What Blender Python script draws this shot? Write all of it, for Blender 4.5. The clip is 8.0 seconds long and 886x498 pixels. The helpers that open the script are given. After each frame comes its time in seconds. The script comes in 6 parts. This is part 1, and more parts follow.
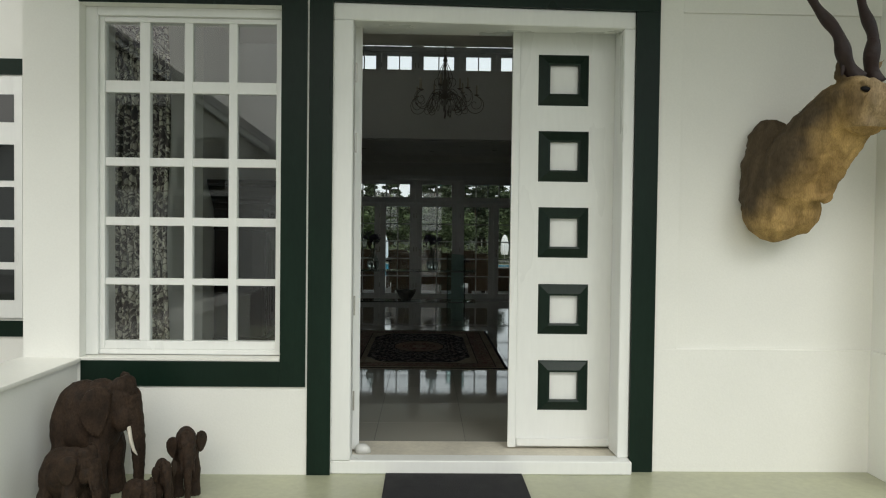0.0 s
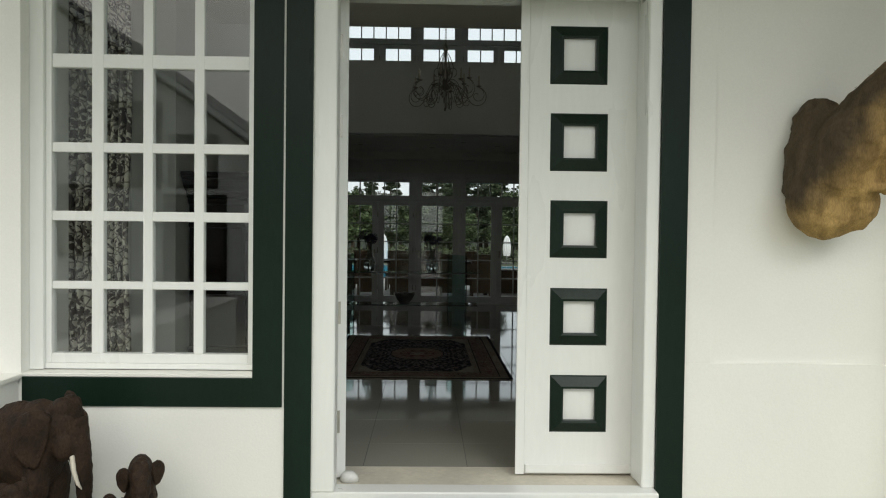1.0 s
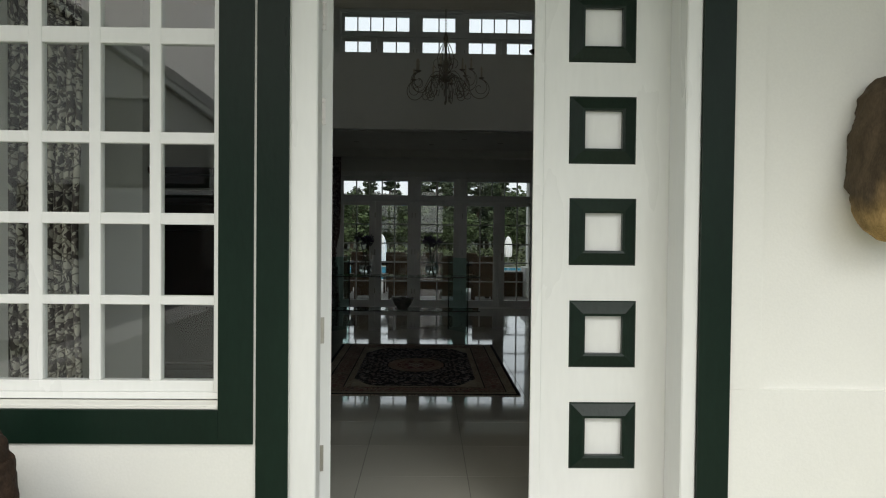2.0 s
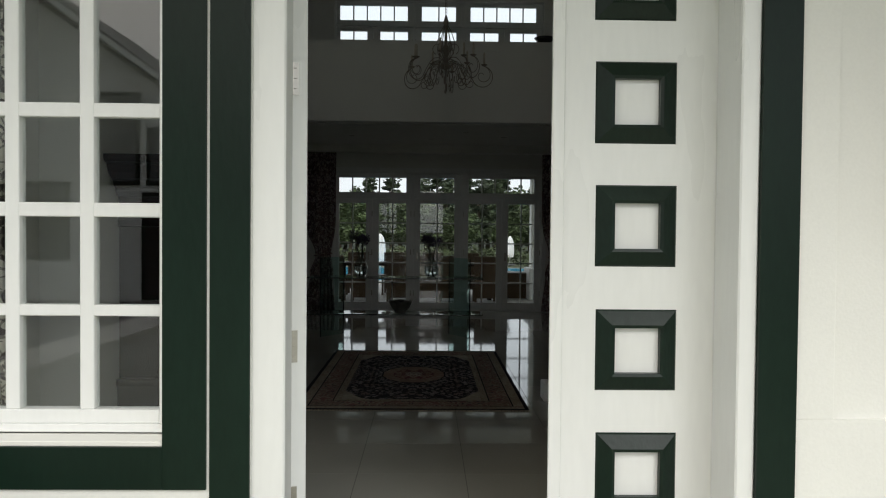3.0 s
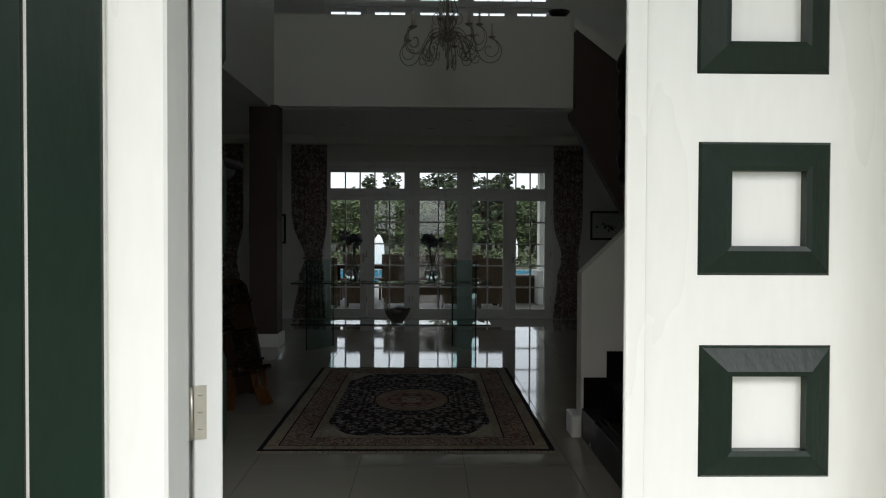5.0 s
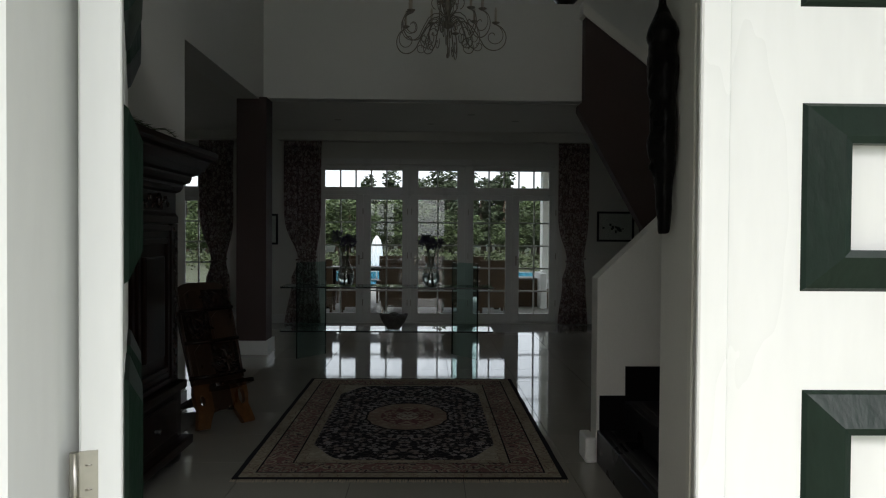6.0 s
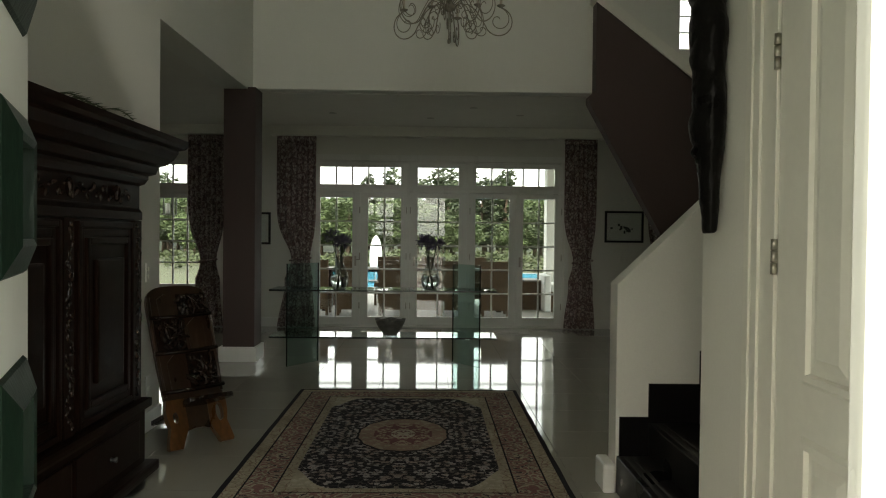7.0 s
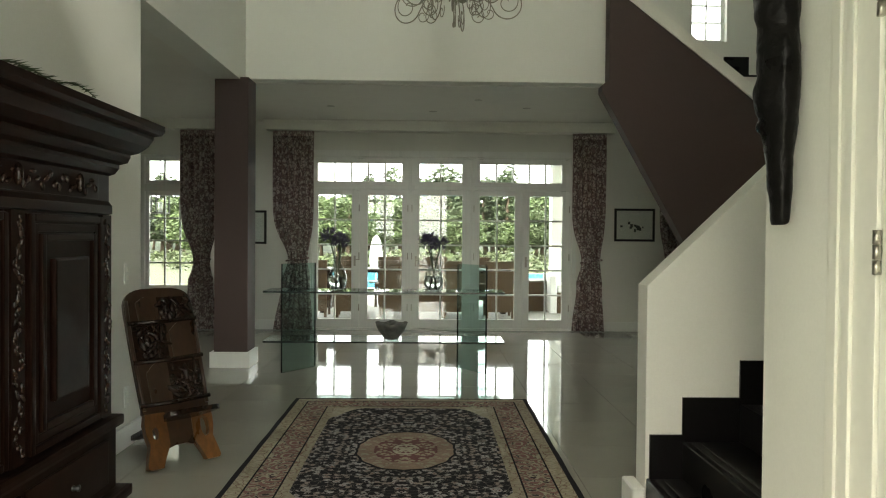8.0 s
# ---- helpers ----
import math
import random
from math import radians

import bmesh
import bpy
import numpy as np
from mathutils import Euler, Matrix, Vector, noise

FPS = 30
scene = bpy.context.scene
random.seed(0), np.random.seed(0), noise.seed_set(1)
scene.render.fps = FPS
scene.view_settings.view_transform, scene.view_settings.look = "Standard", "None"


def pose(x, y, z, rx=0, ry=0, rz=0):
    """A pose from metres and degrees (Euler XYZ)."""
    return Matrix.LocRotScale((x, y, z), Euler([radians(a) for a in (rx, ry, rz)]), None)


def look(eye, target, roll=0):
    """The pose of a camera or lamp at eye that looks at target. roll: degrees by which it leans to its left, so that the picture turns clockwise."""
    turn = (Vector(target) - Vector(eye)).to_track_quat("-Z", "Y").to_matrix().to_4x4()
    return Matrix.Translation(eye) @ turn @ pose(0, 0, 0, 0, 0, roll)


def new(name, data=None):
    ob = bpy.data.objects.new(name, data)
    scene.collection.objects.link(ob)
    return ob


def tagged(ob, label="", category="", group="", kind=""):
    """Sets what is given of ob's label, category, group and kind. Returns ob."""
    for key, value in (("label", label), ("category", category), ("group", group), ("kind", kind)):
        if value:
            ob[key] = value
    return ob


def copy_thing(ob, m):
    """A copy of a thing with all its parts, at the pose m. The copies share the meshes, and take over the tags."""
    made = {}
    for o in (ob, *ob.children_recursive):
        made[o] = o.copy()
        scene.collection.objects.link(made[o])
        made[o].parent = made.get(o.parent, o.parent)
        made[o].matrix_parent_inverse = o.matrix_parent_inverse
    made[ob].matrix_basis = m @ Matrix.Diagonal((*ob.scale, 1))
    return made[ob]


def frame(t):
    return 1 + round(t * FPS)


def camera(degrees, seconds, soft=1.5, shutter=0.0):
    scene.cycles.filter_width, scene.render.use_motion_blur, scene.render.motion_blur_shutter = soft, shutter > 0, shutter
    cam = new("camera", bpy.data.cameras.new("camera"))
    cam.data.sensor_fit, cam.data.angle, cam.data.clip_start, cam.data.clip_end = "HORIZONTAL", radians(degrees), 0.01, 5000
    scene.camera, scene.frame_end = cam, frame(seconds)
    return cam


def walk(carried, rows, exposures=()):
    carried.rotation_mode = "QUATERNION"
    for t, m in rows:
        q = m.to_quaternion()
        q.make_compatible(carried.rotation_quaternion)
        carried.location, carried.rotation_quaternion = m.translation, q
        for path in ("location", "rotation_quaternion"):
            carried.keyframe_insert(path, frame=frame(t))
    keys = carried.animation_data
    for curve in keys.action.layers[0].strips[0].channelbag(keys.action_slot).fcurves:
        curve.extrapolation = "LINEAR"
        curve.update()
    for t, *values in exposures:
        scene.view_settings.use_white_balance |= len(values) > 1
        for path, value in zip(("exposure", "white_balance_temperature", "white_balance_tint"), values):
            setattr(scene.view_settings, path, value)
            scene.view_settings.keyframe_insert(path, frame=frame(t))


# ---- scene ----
cam = camera(61.0, 8.0, soft=1.1)
PATH = [
    (0, (0.194, -0.946, 1.389), (0.242, 1.053, 1.337), 0.7),
    (0.5, (0.209, -0.657, 1.373), (0.254, 1.342, 1.323), 0.6),
    (1, (0.225, -0.359, 1.36), (0.269, 1.64, 1.312), 0.7),
    (1.5, (0.24, -0.06, 1.352), (0.284, 1.939, 1.304), 0.6),
    (2, (0.233, 0.239, 1.373), (0.277, 2.238, 1.326), 0.6),
    (3.5, (0.258, 1.157, 1.341), (0.297, 3.156, 1.295), 0.4),
    (4, (0.24, 1.434, 1.341), (0.277, 3.433, 1.295), 0.2),
    (4.5, (0.252, 1.718, 1.327), (0.29, 3.718, 1.283), 0.2),
    (6, (0.277, 2.516, 1.311), (0.317, 4.515, 1.273), 0.4),
    (6.5, (0.285, 2.766, 1.307), (0.323, 4.766, 1.27), 0.5),
    (7, (0.292, 3.018, 1.306), (0.330, 5.017, 1.269), 0.6),
    (7.5, (0.290, 3.230, 1.296), (0.327, 5.230, 1.259), 0.5),
    (8, (0.265, 3.438, 1.285), (0.302, 5.437, 1.249), 0.5),
]
EXPOSURES = [(0.0, -0.11, 6550, 7), (2.0, 0.03, 6500, 10), (3.5, 0.2, 6450, 12), (4.5, 0.45, 6350, 13), (6.0, 0.64, 6350, 13), (6.5, 1.15, 6500, 12), (7.0, 1.88, 7350, 6), (7.5, 2.76, 7250, 5), (8.0, 3.2, 7250, 4)]
walk(cam, [(t, look(eye, target, roll)) for t, eye, target, roll in PATH], EXPOSURES)

# ---- world and light ----
world = bpy.data.worlds.new("overcast_sky")
scene.world = world
world.use_nodes = True
wn = world.node_tree.nodes
sky = wn.new("ShaderNodeTexSky")
sky.sky_type = "NISHITA"
sky.sun_disc = False
SUN_ELEVATION, SUN_ROTATION = radians(38), radians(204)
sky.sun_elevation, sky.sun_rotation = SUN_ELEVATION, SUN_ROTATION
sky.air_density, sky.dust_density, sky.ozone_density = 1.0, 6.0, 1.0
pale = wn.new("ShaderNodeMixRGB")
pale.inputs[0].default_value = 0.75
pale.inputs[2].default_value = (9.5, 10.0, 10.3, 1)
world.node_tree.links.new(sky.outputs[0], pale.inputs[1])
world.node_tree.links.new(pale.outputs[0], wn["Background"].inputs[0])
wn["Background"].inputs[1].default_value = 0.13

sun_data = bpy.data.lights.new("sun", "SUN")
sun_data.energy, sun_data.angle, sun_data.color = 0.9, radians(25), (1.0, 0.985, 0.96)
sun = new("sun", sun_data)
sun.rotation_euler = (radians(90) - SUN_ELEVATION, 0, SUN_ROTATION - radians(180))
sun.location = (0, -20, 30)


# ---- materials ----
def surface(name, colour, rough=0.5, metal=0.0, vary=0.08, scale=4.0, grain=0.06, fine=60.0, bump=0.05, stretch=(1, 1, 1), spec=0.5, piece=0.0, coat=0.0):
    """A principled material with two scales of variation in tone, roughness and relief."""
    m = bpy.data.materials.new(name)
    m.use_nodes = True
    n, l = m.node_tree.nodes, m.node_tree.links
    p = n["Principled BSDF"]
    p.inputs["Metallic"].default_value = metal
    p.inputs["Specular IOR Level"].default_value = spec
    p.inputs["Coat Weight"].default_value = coat
    co = n.new("ShaderNodeTexCoord")
    mp = n.new("ShaderNodeMapping")
    mp.inputs["Scale"].default_value = stretch
    l.new(co.outputs["Object"], mp.inputs[0])
    big, small = n.new("ShaderNodeTexNoise"), n.new("ShaderNodeTexNoise")
    big.inputs["Scale"].default_value, big.inputs["Detail"].default_value = scale, 4
    small.inputs["Scale"].default_value, small.inputs["Detail"].default_value = fine, 5
    l.new(mp.outputs[0], big.inputs[0]), l.new(mp.outputs[0], small.inputs[0])
    def spread(src, amount):
        r = n.new("ShaderNodeMapRange")
        r.inputs[1].default_value, r.inputs[2].default_value = 0.25, 0.75
        r.inputs[3].default_value, r.inputs[4].default_value = 1 - amount, 1 + amount
        l.new(src, r.inputs[0])
        return r.outputs[0]
    def times(a, b):
        q = n.new("ShaderNodeMath")
        q.operation = "MULTIPLY"
        l.new(a, q.inputs[0]), l.new(b, q.inputs[1])
        return q.outputs[0]
    tone = times(spread(big.outputs[0], vary), spread(small.outputs[0], grain))
    if piece:
        info = n.new("ShaderNodeObjectInfo")
        r = n.new("ShaderNodeMapRange")
        r.inputs[3].default_value, r.inputs[4].default_value = 1 - piece, 1 + piece
        l.new(info.outputs["Random"], r.inputs[0])
        tone = times(tone, r.outputs[0])
    v = n.new("ShaderNodeVectorMath")
    v.operation = "SCALE"
    v.inputs[0].default_value = colour
    l.new(tone, v.inputs["Scale"])
    l.new(v.outputs[0], p.inputs["Base Color"])
    rr = n.new("ShaderNodeMapRange")
    rr.inputs[1].default_value, rr.inputs[2].default_value = 0.3, 0.7
    rr.inputs[3].default_value, rr.inputs[4].default_value = rough * 0.85, min(1, rough * 1.15)
    l.new(big.outputs[0], rr.inputs[0]), l.new(rr.outputs[0], p.inputs["Roughness"])
    if bump:
        b = n.new("ShaderNodeBump")
        b.inputs["Strength"].default_value, b.inputs["Distance"].default_value = bump, 0.01
        l.new(small.outputs[0], b.inputs["Height"]), l.new(b.outputs[0], p.inputs["Normal"])
    return m


WHITE_WALL = surface("white_plaster", (0.80, 0.80, 0.75), 0.75, vary=0.03, scale=1.5, grain=0.02, fine=90, bump=0.08)
INNER_WALL = surface("inner_plaster", (0.76, 0.76, 0.71), 0.8, vary=0.03, scale=1.2, grain=0.02, fine=110, bump=0.05)
CEILING = surface("ceiling_paint", (0.74, 0.725, 0.67), 0.85, vary=0.03, grain=0.01, bump=0.03)
WHITE_GLOSS = surface("white_gloss_paint", (0.80, 0.81, 0.78), 0.3, vary=0.012, scale=3, grain=0.02, fine=40, bump=0.04, stretch=(1, 1, 0.2))
CREAM_PAINT = surface("cream_paint", (0.78, 0.775, 0.71), 0.35, vary=0.04, scale=3, grain=0.02, fine=40, bump=0.03)
GREEN_GLOSS = surface("dark_green_gloss_paint", (0.0062, 0.0165, 0.0105), 0.34, vary=0.2, scale=3, grain=0.2, fine=70, bump=0.14, stretch=(1, 1, 0.3), spec=0.24)
GREEN_PAINT = surface("dark_green_paint", (0.0062, 0.0165, 0.0105), 0.3, vary=0.25, scale=2, grain=0.12, fine=60, bump=0.08, stretch=(1, 1, 0.3), spec=0.17)
BROWN_PAINT = surface("dark_brown_paint", (0.062, 0.040, 0.036), 0.7, vary=0.12, scale=2, grain=0.05, fine=70, bump=0.06)
PORCH = surface("porch_floor_paint", (0.42, 0.43, 0.30), 0.35, vary=0.12, scale=2.5, grain=0.08, fine=30, bump=0.04)
THRESHOLD = surface("threshold_paint", (0.66, 0.62, 0.52), 0.5, vary=0.15, scale=4, grain=0.08, fine=35, bump=0.08)
TILE = surface("polished_tile", (0.36, 0.352, 0.31), 0.045, vary=0.05, scale=1.5, grain=0.04, fine=120, bump=0.0, spec=0.6, piece=0.03)
GROUT = surface("grout", (0.09, 0.085, 0.075), 0.8, bump=0.1)
MAT = surface("black_doormat", (0.012, 0.012, 0.014), 0.95, vary=0.2, scale=8, grain=0.4, fine=220, bump=0.8)
DARK_WOOD = surface("dark_carved_wood", (0.0105, 0.0044, 0.0028), 0.36, vary=0.22, scale=3, grain=0.25, fine=55, bump=0.10, stretch=(1, 0.2, 0.3), spec=0.055)
CARVING = surface("waxed_carving", (0.017, 0.0075, 0.0045), 0.22, vary=0.4, scale=9, grain=0.3, fine=60, bump=0.3, spec=0.35)
CHAIR_LEG = surface("ochre_chair_wood", (0.125, 0.052, 0.015), 0.3, vary=0.4, scale=6, grain=0.25, fine=45, bump=0.25, stretch=(1, 1, 0.3))
CHAIR_WOOD = surface("chair_wood", (0.034, 0.0155, 0.0075), 0.3, vary=0.4, scale=6, grain=0.25, fine=45, bump=0.25, stretch=(1, 1, 0.3))
CHAIR_DARK = surface("dark_chair_wood", (0.016, 0.008, 0.005), 0.2, vary=0.4, scale=9, grain=0.3, fine=50, bump=0.4, spec=0.3)
EBONY = surface("ebony", (0.006, 0.0055, 0.0055), 0.3, vary=0.3, scale=9, grain=0.2, fine=60, bump=0.3, spec=0.10)
STONE = surface("carved_brown_wood", (0.031, 0.0190, 0.0118), 0.7, vary=0.55, scale=9, grain=0.4, fine=50, bump=0.5, spec=0.2)
IVORY = surface("pale_tusk", (0.65, 0.60, 0.50), 0.5)
HORN = surface("dark_horn", (0.022, 0.0092, 0.0072), 0.6, vary=0.3, scale=9, grain=0.2, fine=40, bump=0.5)
STEEL = surface("brushed_steel", (0.45, 0.43, 0.38), 0.35, metal=1.0, bump=0.03)
IRON = surface("wrought_iron", (0.26, 0.235, 0.19), 0.5, metal=0.4, vary=0.3, scale=20, bump=0.15)
CANDLE = surface("candle_sleeve", (0.55, 0.50, 0.40), 0.6)
BLACK = surface("black_lacquer", (0.010, 0.010, 0.010), 0.35, bump=0.02)
BLACK_STONE = surface("black_stair_stone", (0.0060, 0.0055, 0.0060), 0.3, vary=0.15, scale=2, grain=0.25, fine=150, bump=0.02, spec=0.16)
NOSING = surface("grey_nosing", (0.05, 0.05, 0.05), 0.5)
PLASTIC = surface("white_plastic", (0.74, 0.74, 0.70), 0.35, bump=0.0)
PAPER = surface("print_paper", (0.74, 0.74, 0.70), 0.8, bump=0.0)
INK = surface("print_ink", (0.08, 0.08, 0.08), 0.8, bump=0.0)
POT = surface("grey_ceramic", (0.11, 0.105, 0.095), 0.5, vary=0.4, scale=18, grain=0.25, fine=70, bump=0.4)
PETAL = surface("violet_petal", (0.045, 0.030, 0.095), 0.6, vary=0.3, scale=30, bump=0.1)
STEM = surface("green_stem", (0.035, 0.055, 0.022), 0.6)
FERN = surface("fern_leaf", (0.050, 0.085, 0.028), 0.6, vary=0.3, scale=20)
FRINGE = surface("rug_fringe", (0.42, 0.36, 0.27), 0.95, vary=0.2, scale=30, grain=0.3, fine=200, bump=0.5)
WICKER = surface("brown_wicker", (0.085, 0.048, 0.021), 0.7, vary=0.2, scale=8, grain=0.5, fine=90, bump=0.9, stretch=(1, 1, 3))
CANVAS = surface("white_canvas", (0.78, 0.78, 0.76), 0.9, vary=0.05, bump=0.1)
PATIO = surface("pale_paving", (0.25, 0.24, 0.215), 0.7, vary=0.12, scale=1.5, grain=0.1, fine=20, bump=0.2)
POOL = surface("pool_water", (0.05, 0.35, 0.55), 0.08, vary=0.2, scale=2, bump=0.2, fine=8)
GRASS = surface("meadow_grass", (0.052, 0.060, 0.024), 0.95, vary=0.45, scale=0.35, grain=0.5, fine=12, bump=0.8)
SCRUB = surface("scrub_leaves", (0.048, 0.064, 0.024), 0.8, vary=0.4, scale=3, grain=0.3, fine=20)
LEAVES = surface("tree_leaves", (0.060, 0.088, 0.032), 0.7, vary=0.5, scale=0.9, grain=0.3, fine=9, piece=0.3)
PINE = surface("dark_pine_leaves", (0.040, 0.058, 0.026), 0.75, vary=0.4, scale=1.2, grain=0.3, fine=9, piece=0.3)
BARK = surface("tree_bark", (0.09, 0.065, 0.045), 0.9, vary=0.3, scale=4, bump=0.6)
HILL = surface("far_hillside", (0.024, 0.033, 0.015), 1.0, vary=0.45, scale=0.25, grain=0.4, fine=1.4, bump=0.0)
ROOF = surface("grey_roof", (0.10, 0.10, 0.105), 0.7, vary=0.1, bump=0.2)


def glass(name, colour, rough=0.0, reflect=0.05):
    """Thin pane glass: clear body with a mirror that grows towards grazing angles."""
    m = bpy.data.materials.new(name)
    m.use_nodes = True
    n, l = m.node_tree.nodes, m.node_tree.links
    n.remove(n["Principled BSDF"])
    clear, shine, mix, lw = (n.new("ShaderNode" + k) for k in ("BsdfTransparent", "BsdfGlossy", "MixShader", "LayerWeight"))
    clear.inputs[0].default_value = (*colour, 1)
    shine.inputs["Roughness"].default_value = rough
    gloss = n.new("ShaderNodeMath")
    gloss.operation, gloss.inputs[1].default_value = "POWER", 4.0
    lift = n.new("ShaderNodeMath")
    lift.operation, lift.inputs[1].default_value, lift.inputs[2].default_value = "MULTIPLY_ADD", 0.8, reflect
    l.new(lw.outputs["Facing"], gloss.inputs[0]), l.new(gloss.outputs[0], lift.inputs[0])
    l.new(lift.outputs[0], mix.inputs[0]), l.new(clear.outputs[0], mix.inputs[1]), l.new(shine.outputs[0], mix.inputs[2])
    l.new(mix.outputs[0], n["Material Output"].inputs[0])
    return m


PANE = glass("window_glass", (0.97, 0.985, 0.98), reflect=0.055)
TABLE_GLASS = glass("green_table_glass", (0.79, 0.915, 0.895), reflect=0.08)
SHELF_GLASS = glass("clear_shelf_glass", (0.86, 0.94, 0.92), reflect=0.05)
VASE_GLASS = glass("vase_glass", (0.80, 0.84, 0.83), reflect=0.12)
WATER = bpy.data.materials.new("vase_water")
WATER.use_nodes = True
for key, value in (("Transmission Weight", 1.0), ("Roughness", 0.0), ("IOR", 1.36), ("Base Color", (0.93, 0.96, 0.95, 1))):
    WATER.node_tree.nodes["Principled BSDF"].inputs[key].default_value = value
GLASS_EDGE = surface("dark_glass_edge", (0.004, 0.016, 0.014), 0.25, bump=0.0)


def nodes_of(name, rough):
    m = bpy.data.materials.new(name)
    m.use_nodes = True
    n, l = m.node_tree.nodes, m.node_tree.links
    p = n["Principled BSDF"]
    p.inputs["Roughness"].default_value = rough
    p.inputs["Specular IOR Level"].default_value = 0.15
    return m, n, l, p


def maths(n, l, op, a, b=None, c=None):
    q = n.new("ShaderNodeMath")
    q.operation = op
    for i, v in enumerate((a, b, c)):
        if v is None:
            continue
        if isinstance(v, (int, float)):
            q.inputs[i].default_value = v
        else:
            l.new(v, q.inputs[i])
    return q.outputs[0]


def mixed(n, l, f, a, b):
    q = n.new("ShaderNodeMixRGB")
    for i, v in enumerate((f, a, b)):
        if isinstance(v, tuple):
            q.inputs[i].default_value = (*v, 1)
        elif isinstance(v, float):
            q.inputs[i].default_value = v
        else:
            l.new(v, q.inputs[i])
    return q.outputs[0]


def rug_material(half_w, half_l):
    """Navy floral field, oval medallion and banded border, laid out from the rug's centre."""
    m, n, l, p = nodes_of("persian_rug_pile", 0.95)
    co = n.new("ShaderNodeTexCoord")
    sep = n.new("ShaderNodeSeparateXYZ")
    l.new(co.outputs["Object"], sep.inputs[0])
    ax, ay = maths(n, l, "ABSOLUTE", sep.outputs[0]), maths(n, l, "ABSOLUTE", sep.outputs[1])
    edge = maths(n, l, "MINIMUM", maths(n, l, "SUBTRACT", half_w, ax), maths(n, l, "SUBTRACT", half_l, ay))
    # mirrored coordinates give the pattern its symmetry
    com = n.new("ShaderNodeCombineXYZ")
    l.new(ax, com.inputs[0]), l.new(ay, com.inputs[1])
    wob = n.new("ShaderNodeTexNoise")
    wob.inputs["Scale"].default_value = 9
    l.new(com.outputs[0], wob.inputs[0])
    vor = n.new("ShaderNodeTexVoronoi")
    vor.feature, vor.inputs["Scale"].default_value = "SMOOTH_F1", 24
    vor.inputs["Smoothness"].default_value = 0.15
    jig = n.new("ShaderNodeMixRGB")
    jig.inputs[0].default_value = 0.06
    l.new(com.outputs[0], jig.inputs[1]), l.new(wob.outputs["Color"], jig.inputs[2])
    l.new(jig.outputs[0], vor.inputs["Vector"])
    vine = n.new("ShaderNodeTexVoronoi")
    vine.feature, vine.inputs["Scale"].default_value = "DISTANCE_TO_EDGE", 19
    l.new(jig.outputs[0], vine.inputs["Vector"])
    fine = n.new("ShaderNodeTexNoise")
    fine.inputs["Scale"].default_value, fine.inputs["Detail"].default_value = 62, 5
    l.new(com.outputs[0], fine.inputs[0])
    bloom = maths(n, l, "LESS_THAN", maths(n, l, "ADD", vor.outputs[0], maths(n, l, "MULTIPLY", maths(n, l, "SUBTRACT", fine.outputs[0], 0.5), 1.25)), 0.405)
    vines = maths(n, l, "LESS_THAN", vine.outputs[0], 0.03)
    heart = maths(n, l, "LESS_THAN", maths(n, l, "ADD", vor.outputs[0], maths(n, l, "MULTIPLY", maths(n, l, "SUBTRACT", fine.outputs[0], 0.5), 0.3)), 0.11)
    navy, cream, rose, grey, sand = (0.012, 0.011, 0.015), (0.42, 0.375, 0.30), (0.16, 0.070, 0.070), (0.33, 0.305, 0.305), (0.34, 0.305, 0.235)
    tint = maths(n, l, "MULTIPLY", maths(n, l, "GREATER_THAN", wob.outputs[0], 0.52), 0.75)
    field = mixed(n, l, bloom, mixed(n, l, vines, navy, (0.11, 0.098, 0.094)), mixed(n, l, tint, grey, (0.24, 0.185, 0.165)))
    field = mixed(n, l, heart, field, (0.17, 0.075, 0.060))
    # corner spandrels: outside a wide lobed oval
    ang = maths(n, l, "ARCTAN2", ay, ax)
    lobe = maths(n, l, "MULTIPLY", maths(n, l, "SINE", maths(n, l, "MULTIPLY", ang, 14)), 0.035)
    def oval(rx, ry, wave):
        d = maths(n, l, "ADD", maths(n, l, "POWER", maths(n, l, "DIVIDE", ax, rx), 2.6), maths(n, l, "POWER", maths(n, l, "DIVIDE", ay, ry), 2.6))
        return maths(n, l, "ADD", d, maths(n, l, "MULTIPLY", lobe, wave))
    spandrel = maths(n, l, "GREATER_THAN", oval(0.66, 1.13, 1.2), 1.0)
    field = mixed(n, l, spandrel, field, mixed(n, l, bloom, sand, mixed(n, l, heart, cream, rose)))
    # medallion
    def disc(rx, ry, wave):
        d = maths(n, l, "ADD", maths(n, l, "POWER", maths(n, l, "DIVIDE", ax, rx), 2.0), maths(n, l, "POWER", maths(n, l, "DIVIDE", ay, ry), 2.0))
        return maths(n, l, "LESS_THAN", maths(n, l, "ADD", d, maths(n, l, "MULTIPLY", lobe, wave)), 1.0)
    field = mixed(n, l, disc(0.30, 0.41, 0.8), field, navy)
    field = mixed(n, l, disc(0.285, 0.39, 0.8), field, mixed(n, l, bloom, (0.27, 0.19, 0.15), mixed(n, l, heart, sand, rose)))
    field = mixed(n, l, disc(0.19, 0.26, 0.8), field, mixed(n, l, bloom, rose, (0.36, 0.29, 0.22)))
    field = mixed(n, l, disc(0.08, 0.11, 0.0), field, mixed(n, l, bloom, cream, rose))
    # border bands from the field outwards
    wave = maths(n, l, "ADD", sep.outputs[0], sep.outputs[1])
    scroll = maths(n, l, "GREATER_THAN", maths(n, l, "SINE", maths(n, l, "MULTIPLY", wave, 40)), 0.2)
    cells = n.new("ShaderNodeTexVoronoi")
    cells.inputs["Scale"].default_value = 9.5
